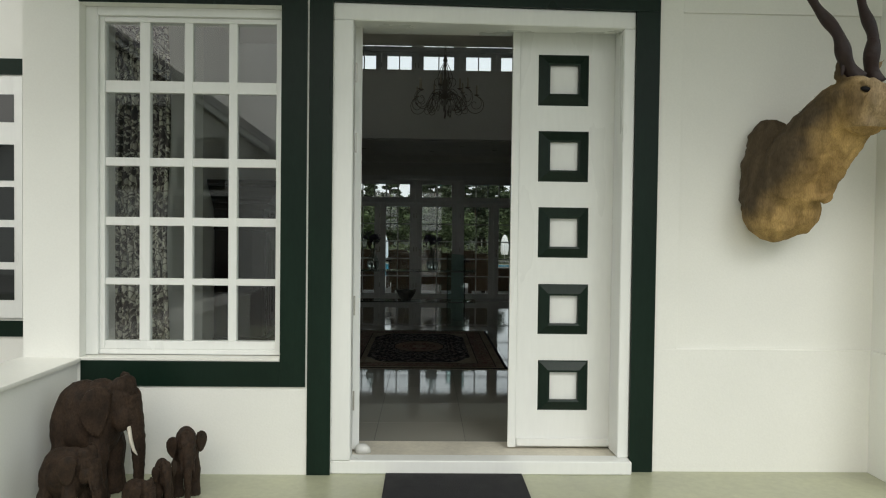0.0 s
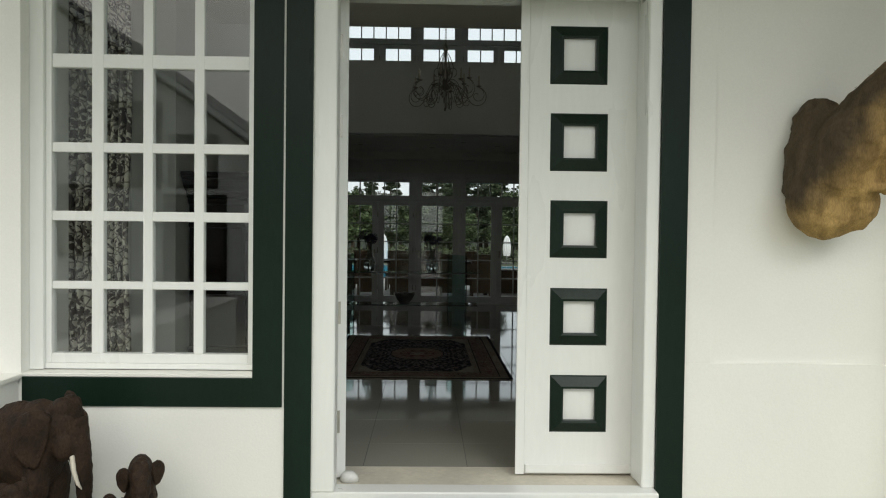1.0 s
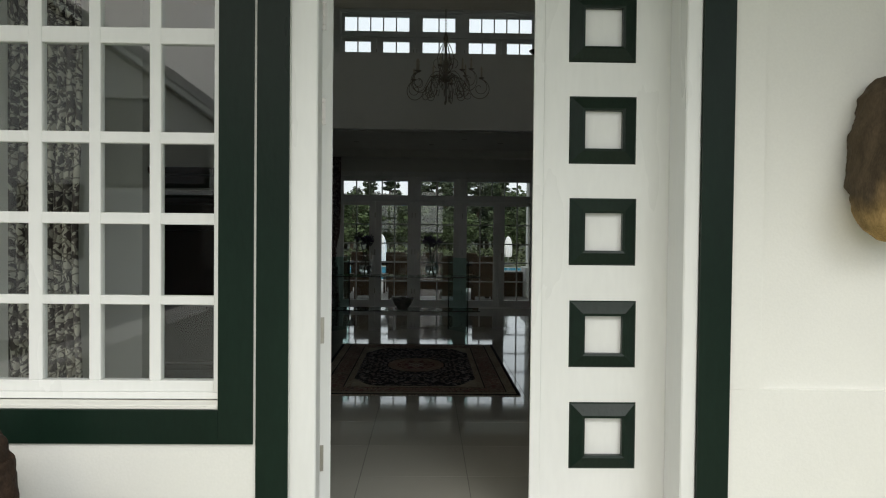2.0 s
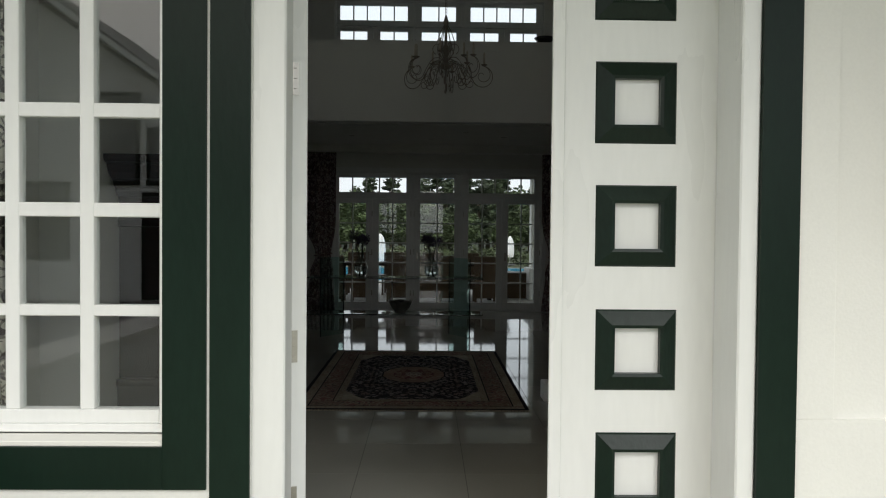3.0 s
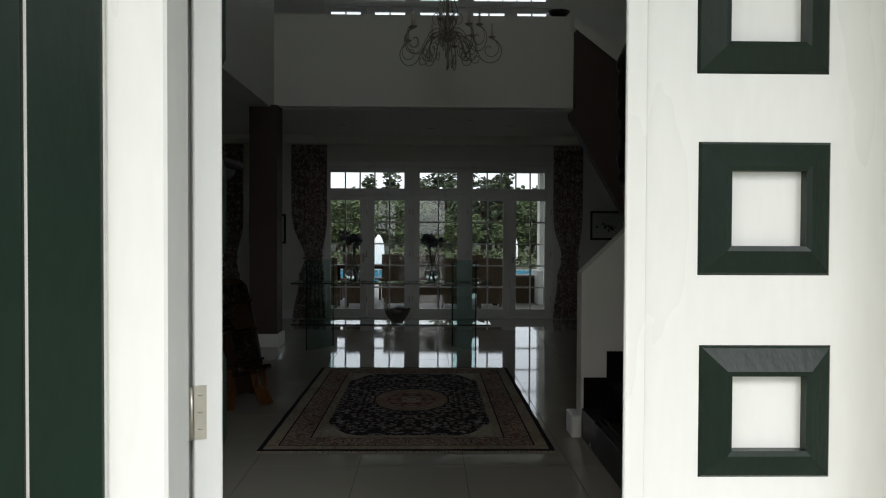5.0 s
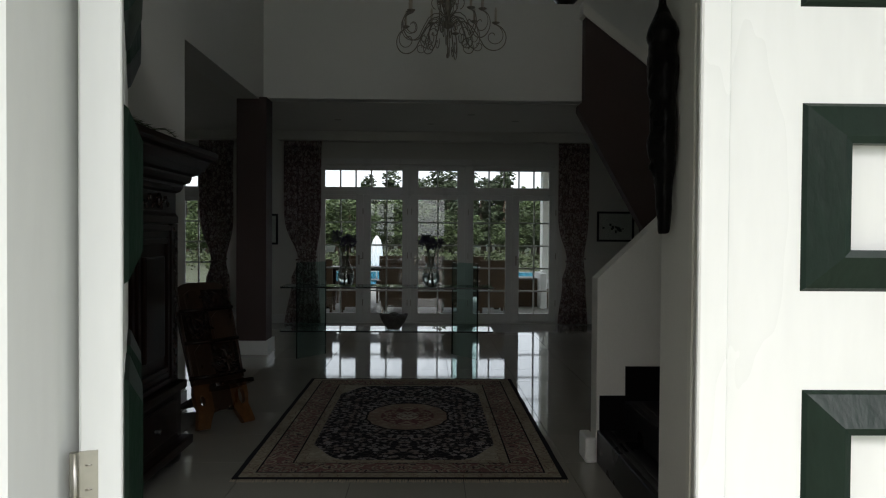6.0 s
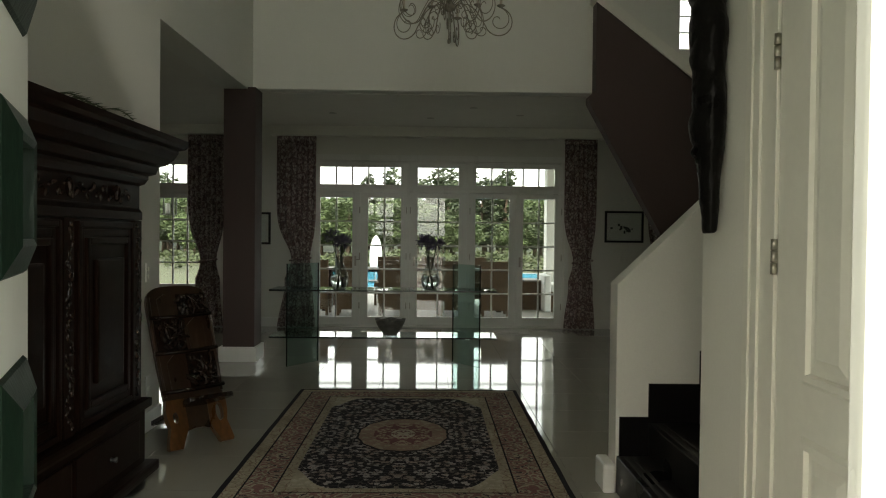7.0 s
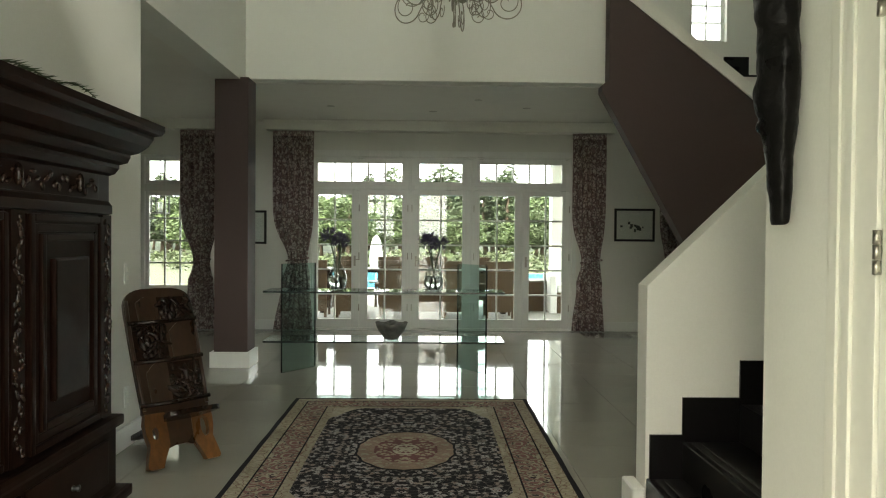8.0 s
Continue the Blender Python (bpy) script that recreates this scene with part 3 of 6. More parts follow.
# pelmets over the curtains
solid("pelmet_centre", [(-1.9, 2.72, FAR_Y - 0.22, FAR_Y, 2.66, SOFFIT - 0.012), (-1.92, 2.74, FAR_Y - 0.24, FAR_Y - 0.22, 2.74, SOFFIT - 0.012)], CREAM_PAINT, "long cream painted curtain pelmet", "pelmet", edge=0.003)
solid("pelmet_left", [(-4.2, -2.38, FAR_Y - 0.22, FAR_Y, 2.66, SOFFIT - 0.012), (-4.22, -2.36, FAR_Y - 0.24, FAR_Y - 0.22, 2.74, SOFFIT - 0.012)], CREAM_PAINT, "cream painted curtain pelmet", "pelmet", edge=0.003)
solid("upper_floor", [(-6.2, LEFT_X - 0.25, 8.2, FAR_Y, SOFFIT + 0.12, UPPER), (LEFT_X - 0.25, 2.02, 11.04, FAR_Y, SOFFIT + 0.12, UPPER)], WHITE_GLOSS, "pale floor of the upper landing", "floor")

# ---- stairs ----
def stairs():
    st = thing("lower_stairs", "black polished stone stairs with grey nosing strips", "stairs", kind="structure")
    xs = [1.26, 1.42, 1.68, 1.94, 2.20, 2.46, 2.72, 2.98, 3.24, 3.50]
    for i, x in enumerate(xs):
        bm = bmesh.new()
        z = 0.19 + 0.17 * i
        box(bm, x, 5.0, 5.60, 6.82, z - (0.19 if i == 0 else 0.17), z)
        bevel(bm, 0.004, 1)
        step = part("step", bm, BLACK_STONE, st)
        for dx in (0.03, 0.07):
            bm = bmesh.new()
            box(bm, x + dx, x + dx + 0.018, 5.64, 6.78, z, z + 0.003)
            part("nosing_strip", bm, NOSING, step)
        bm = bmesh.new()
        x1 = xs[i + 1] if i + 1 < len(xs) else 5.0
        box(bm, x + (0.012 if i == 0 else 0), x1, 6.808, 6.82, z, z + 0.2)
        part("skirting", bm, BLACK_STONE, st)
    return st


stairs()
bm = bmesh.new()
prism(bm, [(1.255, 0), (4.9, 0), (4.9, 3.2), (3.87, 3.575), (1.255, 1.065)], 6.824, 6.97)
bevel(bm, 0.004, 2)
tagged(part("stair_parapet", bm, INNER_WALL), "white plastered stair parapet with a sloping top", "stair parapet", "", "structure")
bm = bmesh.new()
box(bm, 1.19, 1.255, 6.80, 6.99, 0, 0.15)
bevel(bm, 0.02, 3)
tagged(part("stair_plinth", bm, WHITE_GLOSS), "rounded white plinth at the foot of the stairs", "plinth", "", "structure")
solid("stair_landing", [(4.0, 5.0, 6.97, 11.3, 1.75, 1.92)], BLACK_STONE, "black stone half landing of the stairs", "stair landing")

UY = 10.15
bm = bmesh.new()
prism(bm, [(1.86, 2.69), (1.80, 2.64), (1.80, 2.58), (2.61, 1.14), (3.2, 0.55), (4.99, 0.0), (4.99, 1.12), (3.22, 2.475), (1.90, 3.50), (1.86, 3.53)], UY, UY + 0.16)
tagged(part("upper_stair_wall", bm, BROWN_PAINT), "dark brown painted flank of the upper stairs", "stair wall", "", "structure")
bm = bmesh.new()
prism(bm, [(1.83, 3.552), (1.83, 3.68), (4.99, 1.24), (4.99, 1.122)], UY - 0.015, UY + 0.175)
bevel(bm, 0.004, 2)
tagged(part("upper_stair_coping", bm, CREAM_PAINT), "white painted coping on the upper stair parapet", "coping", "", "structure")


def upper_stairs():
    st = thing("upper_stairs", "black stone upper flight rising to the landing", "stairs", kind="structure")
    for i in range(10):
        x = 4.6 - 0.26 * i
        z = 1.72 + 0.185 * i
        bm = bmesh.new()
        box(bm, x - 0.26, x + 0.02, UY + 0.16, 11.2, z - 0.22, z)
        bevel(bm, 0.004, 1)
        part("step", bm, BLACK_STONE, st)
        if i < 5:
            bm = bmesh.new()
            box(bm, x - 0.26, x, 11.2, 11.215, z - 0.2, z + 0.70)
            part("skirting", bm, BLACK_STONE, st)
    return st


upper_stairs()

# ---- windows and doors ----
def glazed(name, parent, x0, x1, z0, z1, cols, rows, y, stile, rail_top, rail_bot, bar=0.022, stile_r=None, depth=0.045, material=None):
    """A glazed leaf or sash: stiles, rails, glazing bars and one pane for each light. x0..z1 bound the glass."""
    material = material or WHITE_GLOSS
    for a, b in ((x0 - stile, x0), (x1, x1 + (stile_r or stile))):
        bm = bmesh.new()
        box(bm, a, b, y - depth / 2, y + depth / 2, z0 - rail_bot, z1 + rail_top)
        bevel(bm, 0.003, 1)
        part("stile", bm, material, parent)
    for a, b in ((z0 - rail_bot, z0), (z1, z1 + rail_top)):
        bm = bmesh.new()
        box(bm, x0, x1, y - depth / 2 + 0.002, y + depth / 2 - 0.002, a, b)
        bevel(bm, 0.003, 1)
        part("rail", bm, material, parent)
    cols = cols if isinstance(cols, list) else [(x0 + (x1 - x0) * i / cols + (bar / 2 if i else 0), x0 + (x1 - x0) * (i + 1) / cols - (bar / 2 if i < cols - 1 else 0)) for i in range(cols)]
    rows = rows if isinstance(rows, list) else [(z0 + (z1 - z0) * i / rows + (bar / 2 if i else 0), z0 + (z1 - z0) * (i + 1) / rows - (bar / 2 if i < rows - 1 else 0)) for i in range(rows)]
    for (a, b), (c, d) in zip(cols, cols[1:]):
        bm = bmesh.new()
        box(bm, b, c, y - depth / 2 + 0.006, y + depth / 2 - 0.006, z0, z1)
        bevel(bm, 0.003, 1)
        part("glazing_bar", bm, material, parent)
    for (a, b), (c, d) in zip(rows, rows[1:]):
        bm = bmesh.new()
        box(bm, x0, x1, y - depth / 2 + 0.008, y + depth / 2 - 0.008, b, c)
        bevel(bm, 0.003, 1)
        part("glazing_bar", bm, material, parent)
    sizes = {}
    for a, b in cols:
        for c, d in rows:
            key = (round(b - a, 3), round(d - c, 3))
            if key not in sizes:
                bm = bmesh.new()
                box(bm, -key[0] / 2 - 0.004, key[0] / 2 + 0.004, -0.002, 0.002, -key[1] / 2 - 0.004, key[1] / 2 + 0.004)
                sizes[key] = mesh_of("pane", bm, PANE)
            p = part("pane", sizes[key], None, parent)
            p.location = ((a + b) / 2, y, (c + d) / 2)
            p.visible_shadow = False


def sash(bm_boxes, name, parent, material=None, edge=0.003):
    bm = bmesh.new()
    for b in bm_boxes:
        box(bm, *b)
    bevel(bm, edge, 1)
    return part(name, bm, material or WHITE_GLOSS, parent)


# front window
w = thing("window_1", "white painted twenty-pane front window with clear glass", "window", kind="structure")
glazed("front", w, -1.69, -0.69, 0.71, 2.58, [(-1.69, -1.49), (-1.43, -1.23), (-1.18, -0.97), (-0.92, -0.69)],
       [(0.71, 1.04), (1.08, 1.39), (1.44, 1.74), (1.79, 2.17), (2.24, 2.58)], 3.555, 0.03, 0.03, 0.05, depth=0.06)
sash([(-1.79, -1.72, 3.50, 3.62, 0.63, 2.66), (-0.66, -0.64, 3.50, 3.62, 0.63, 2.66), (-1.72, -0.66, 3.50, 3.62, 2.61, 2.66), (-1.72, -0.66, 3.52, 3.62, 0.63, 0.66)], "window_frame", w)
sash([(-1.79, -0.64, LEFT_Y - 0.004, 3.52, 0.61, 0.628)], "window_sill", w, CREAM_PAINT)


def french(base, group):
    """Five glazed garden doors with their transoms, in one opening."""
    y = FAR_Y + 0.10
    fr = thing("french_door_frame", "white painted timber frame of the garden doors", "door frame", kind="structure")
    sash([(FRENCH[0], FRENCH[0] + 0.02, y - 0.06, y + 0.06, base, base + 2.34), (FRENCH[1] - 0.02, FRENCH[1], y - 0.06, y + 0.06, base, base + 2.34)], "jamb", fr)
    sash([(FRENCH[0] + 0.02, FRENCH[1] - 0.02, y - 0.06, y + 0.06, base + 1.90, base + 1.955)], "transom_rail", fr)
    sash([(FRENCH[0] + 0.02, FRENCH[1] - 0.02, y - 0.06, y + 0.06, base + 2.32, base + 2.34)], "head", fr)
    sash([(FRENCH[0] + 0.02, FRENCH[1] - 0.02, y - 0.06, y + 0.06, base, base + 0.02)], "threshold", fr)
    for a, b in ((-0.022, 0.022), (0.825, 0.865)):
        sash([(a, b, y - 0.058, y + 0.058, base + 0.02, base + 2.32)], "mullion", fr)
    for i, (a, b, n) in enumerate(((-1.25, -0.11, 5), (0.13, 0.705, 2), (0.955, 2.07, 5))):
        t = thing("transom_light", "white painted transom light with small panes", "window", group, "structure")
        left, right = ((-1.31, -0.022), (0.022, 0.825), (0.865, 2.18))[i]
        glazed("transom", t, a, b, base + 2.01, base + 2.255, n, 1, y, a - left, 0.065, 0.055, stile_r=right - b)
    for i, (a, b) in enumerate(((-1.245, -0.79), (-0.57, -0.105), (0.13, 0.715), (0.95, 1.43), (1.63, 2.08))):
        d = thing("french_door", "white painted glazed garden door with ten panes", "door", group, "structure")
        left, right = ((-1.31, -0.683), (-0.68, -0.022), (0.022, 0.825), (0.865, 1.528), (1.531, 2.18))[i]
        glazed("door", d, a, b, base + 0.14, base + 1.825, 2, 5, y, a - left, 0.073, 0.118, depth=0.05, stile_r=right - b)
        if i in (0, 2, 4):
            lock = bmesh.new()
            x = b + 0.045 if i == 0 else a - 0.045
            box(lock, x - 0.014, x + 0.014, y - 0.032, y - 0.025, base + 0.86, base + 1.0)
            tube(lock, [(x, y - 0.03, base + 0.95), (x, y - 0.06, base + 0.95), (x + 0.07, y - 0.062, base + 0.95)], 0.007, 6)
            part("handle", lock, STEEL, d, "steel lever handle")
        for z in (0.3, 1.0, 1.65):
            hg = bmesh.new()
            x = left + 0.004 if i in (2, 3) else right - 0.004
            tube(hg, [(x, y - 0.03, base + z - 0.045), (x, y - 0.03, base + z + 0.045)], 0.008, 6)
            part("hinge", hg, STEEL, d)


french(0.0, "garden doors")
french(UPPER, "upper garden doors")
# architrave and flat panel above the doors
solid("trim_french", [(FRENCH[0] - 0.06, FRENCH[0], FAR_Y - 0.02, FAR_Y, 0, 2.42), (FRENCH[1], FRENCH[1] + 0.06, FAR_Y - 0.02, FAR_Y, 0, 2.42), (FRENCH[0], FRENCH[1], FAR_Y - 0.02, FAR_Y, 2.34, 2.42)], WHITE_GLOSS, "white painted architrave round the garden doors", "architrave", edge=0.003)

w = thing("window_2", "white painted living room window with small panes", "window", kind="structure")
glazed("left", w, -3.52, -2.70, 0.58, 1.79, 4, 4, FAR_Y + 0.10, 0.05, 0.06, 0.06)
glazed("left", w, -3.52, -2.70, 2.0, 2.26, 4, 1, FAR_Y + 0.10, 0.05, 0.05, 0.05)
sash([(-3.62, -3.57, FAR_Y + 0.04, FAR_Y + 0.16, 0.45, 2.34), (-2.65, -2.62, FAR_Y + 0.04, FAR_Y + 0.16, 0.45, 2.34), (-3.57, -2.65, FAR_Y + 0.04, FAR_Y + 0.16, 1.85, 1.95), (-3.57, -2.65, FAR_Y + 0.04, FAR_Y + 0.16, 2.31, 2.34), (-3.57, -2.65, FAR_Y + 0.02, FAR_Y + 0.16, 0.45, 0.52)], "window_frame", w)
# sash of the added, unseen opening that daylights the upper hall
w = thing("window_4", "added unseen upper window that lets daylight onto the balcony", "window", kind="structure")
glazed("front_upper", w, ADDED_FRONT_WIN[0] + 0.05, ADDED_FRONT_WIN[1] - 0.05, ADDED_FRONT_WIN[2] + 0.05, ADDED_FRONT_WIN[3] - 0.05, 5, 3, 3.6, 0.05, 0.05, 0.05)
w = thing("window_3", "white painted landing window with small panes", "window", kind="structure")
glazed("up", w, UPWIN[0] + 0.05, UPWIN[1] - 0.05, UPWIN[2] + 0.05, UPWIN[3] - 0.05, 2, 5, FAR_Y + 0.12, 0.05, 0.05, 0.05)

# entrance frame, threshold and leaves
fr = thing("entrance_frame", "white painted moulded entrance door frame", "door frame", kind="structure")
sash([(-0.345, -0.230, LEFT_Y + 0.006, 3.56, 0.03, 2.59)], "jamb", fr, edge=0.006)
sash([(-0.345, -0.283, 3.56, IN_Y, 0.01, 2.62)], "inner_jamb", fr)
sash([(1.361, 1.43, RIGHT_Y + 0.006, 3.70, 0.03, 2.59)], "jamb", fr, edge=0.006)
sash([(1.372, 1.43, 3.70, 3.768, 0.012, 2.62)], "stop_bead", fr)
sash([(1.40, 1.43, 3.768, IN_Y, 0.012, 2.69)], "inner_jamb", fr)
head = sash([(-0.345, 1.43, 3.43, 3.60, 2.59, 2.69)], "head", fr, edge=0.006)
for v in head.data.vertices:
    if v.co.y < 3.5:
        v.co.y += (RIGHT_Y - LEFT_Y) * (v.co.x + 0.345) / 1.775
sash([(-0.345, 1.43, 3.60, 3.75, 2.62, 2.69)], "head_bead", fr)
sash([(-0.345, 1.43, 3.75, IN_Y, 2.638, 2.69)], "inner_head", fr)
sash([(-0.345, 1.43, 3.432, 3.56, PORCH_Z, 0.03)], "sill", fr, edge=0.006)
solid("entrance_step", [(-0.345, 1.43, 3.56, IN_Y, PORCH_Z, 0.01)], THRESHOLD, "cream painted stone door step, scuffed along its edge", "door step", edge=0.006)


def square_moulding(bm, x, z, y, outer=0.158, inner=0.088, rise=0.032):
    """A raised square frame with four sloping faces, mitred at the corners."""
    rings = []
    for r, d in ((outer, 0), (outer - 0.006, 0.008), (inner + 0.012, rise), (inner, rise - 0.004), (inner, 0)):
        rings.append([bm.verts.new((x + sx * r, y - d, z + sz * r)) for sx, sz in ((-1, -1), (1, -1), (1, 1), (-1, 1))])
    for a, b in zip(rings, rings[1:]):
        for k in range(4):
            bm.faces.new((a[k], a[(k + 1) % 4], b[(k + 1) % 4], b[k]))


SQUARES = (2.33, 1.855, 1.378, 0.895, 0.413)
door = thing("entrance_door_fixed_leaf", "closed white door leaf with five dark green square mouldings", "door", "entrance doors", "structure")
sash([(0.747, 1.398, LEAF_Y, LEAF_Y + 0.05, 0.02, 2.635)], "leaf", door)
sash([(0.728, 0.778, LEAF_Y - 0.014, LEAF_Y, 0.02, 2.635)], "rebate_strip", door)
sash([(0.785, 1.398, LEAF_Y - 0.02, LEAF_Y, 0.03, 0.075)], "weather_bar", door)
for z in SQUARES:
    bm = bmesh.new()
    square_moulding(bm, 1.062 - 0.012 * (z - 1.38) / 0.95, z, LEAF_Y)
    part("square_moulding", bm, GREEN_GLOSS, door, "dark green bevelled square moulding")

HINGE_M = pose(-0.200, 3.70, 0, 0, 0, 90 + 21.1)
door = thing("entrance_door_open_leaf", "white door leaf standing open with two rows of dark green squares", "door", "entrance doors", "structure", at=HINGE_M)
sash([(0, 1.0, 0, 0.062, 0.02, 2.635)], "leaf", door)
for x in (0.318, 0.765):
    for z in SQUARES:
        bm = bmesh.new()
        square_moulding(bm, x, z, 0)
        part("square_moulding", bm, GREEN_GLOSS, door, "dark green bevelled square moulding")
for z in (0.325, 0.914, 1.913, 2.34):
    bm = bmesh.new()
    box(bm, -0.004, 0, 0.035, 0.061, z - 0.060, z + 0.060)
    for k in (-0.038, 0.0, 0.038):
        lathe(bm, [(0.0, 0.0), (0.005, 0.0), (0.005, 0.001), (0.0, 0.001)], (-0.005, 0.048, z + k), 8)
    tube(bm, [(-0.006, 0.068, z - 0.060), (-0.006, 0.068, z + 0.060)], 0.007, 8)
    part("hinge", bm, STEEL, door, "steel butt hinge with screws")
bm = bmesh.new()
box(bm, 1.0, 1.002, 0.017, 0.041, 0.95, 1.2)
part("lock_plate", bm, STEEL, door, "steel lock plate")
bm = bmesh.new()
lathe(bm, [(0.0, 0.052), (0.022, 0.05), (0.036, 0.032), (0.042, 0.0), (0.0, 0.0)], (-0.185, 3.665, 0.011), 14)
for v in bm.verts:
    v.co.x += 0.5 * max(0, v.co.x + 0.185)
tagged(part("door_stop", bm, PLASTIC, smooth=True), "small white rubber door stop on the step", "door stop")

# panelled door in the right hall wall
door = thing("door_1", "closed cream painted panelled hall door", "door", kind="structure")
DX = RIGHT_X - 0.002
bm = bmesh.new()
box(bm, DX, DX + 0.04, DOOR_Y0 + 0.003, DOOR_Y1 - 0.003, 0.006, DOOR_H - 0.004)
bevel(bm, 0.002, 1)
part("leaf", bm, CREAM_PAINT, door)
for y0, y1 in ((4.28, 4.53), (4.635, 4.885)):
    for z0, z1 in ((0.94, 1.93), (0.22, 0.81)):
        bm = bmesh.new()
        rings = []
        for r, d in ((0, 0), (0.012, 0.012), (0.028, 0.012), (0.034, -0.004), (0.075, 0.009)):
            rings.append([bm.verts.new((DX - d, y, z)) for y, z in ((y0 + r, z0 + r), (y1 - r, z0 + r), (y1 - r, z1 - r), (y0 + r, z1 - r))])
        for a, b in zip(rings, rings[1:]):
            for k in range(4):
                bm.faces.new((a[k], a[(k + 1) % 4], b[(k + 1) % 4], b[k]))
        bm.faces.new(rings[-1])
        part("panel", bm, CREAM_PAINT, door)
for z in (0.25, 1.257, 1.81):
    bm = bmesh.new()
    for k in range(3):
        tube(bm, [(DX - 0.012, DOOR_Y1 - 0.006, z - 0.048 + 0.033 * k), (DX - 0.012, DOOR_Y1 - 0.006, z - 0.018 + 0.033 * k)], 0.009, 10)
    part("hinge", bm, STEEL, door, "steel butt hinge")
solid("trim_hall_door", [(RIGHT_X - 0.012, RIGHT_X, DOOR_Y1, 5.24, 0, DOOR_H + 0.1), (RIGHT_X - 0.022, RIGHT_X - 0.012, 5.125, 5.155, 0, DOOR_H + 0.03), (RIGHT_X - 0.020, RIGHT_X - 0.012, 5.185, 5.22, 0, DOOR_H + 0.06),
      (RIGHT_X - 0.012, RIGHT_X, 4.02, DOOR_Y0, 0, DOOR_H + 0.1), (RIGHT_X - 0.012, RIGHT_X, DOOR_Y0, DOOR_Y1, DOOR_H, DOOR_H + 0.1)], CREAM_PAINT, "cream painted moulded architrave of the hall door", "architrave", edge=0.003)


# ---- things on the porch ----
def organic(name, bm, material, label, category, voxel=0.012, smooth=6, group="", at=None, ruff=0.0):
    """One closed, softly carved mesh out of overlapping forms."""
    ob = part(name, bm, material)
    if at is not None:
        ob.matrix_basis = at
    r = ob.modifiers.new("remesh", "REMESH")
    r.mode, r.voxel_size, r.use_smooth_shade = "VOXEL", voxel, True
    s = ob.modifiers.new("smooth", "SMOOTH")
    s.iterations, s.factor = smooth, 0.5
    if ruff:
        tex = bpy.data.textures.new(name, "CLOUDS")
        tex.noise_scale = 0.05
        d = ob.modifiers.new("carving", "DISPLACE")
        d.texture, d.strength, d.mid_level, d.texture_coords = tex, ruff, 0.5, "LOCAL"
    return tagged(ob, label, category, group)


EAR = ((0.0, 0.09), (0.07, 0.15), (0.17, 0.165), (0.27, 0.13), (0.33, 0.04), (0.335, -0.07), (0.29, -0.19), (0.21, -0.28), (0.13, -0.30), (0.075, -0.22), (0.03, -0.10))


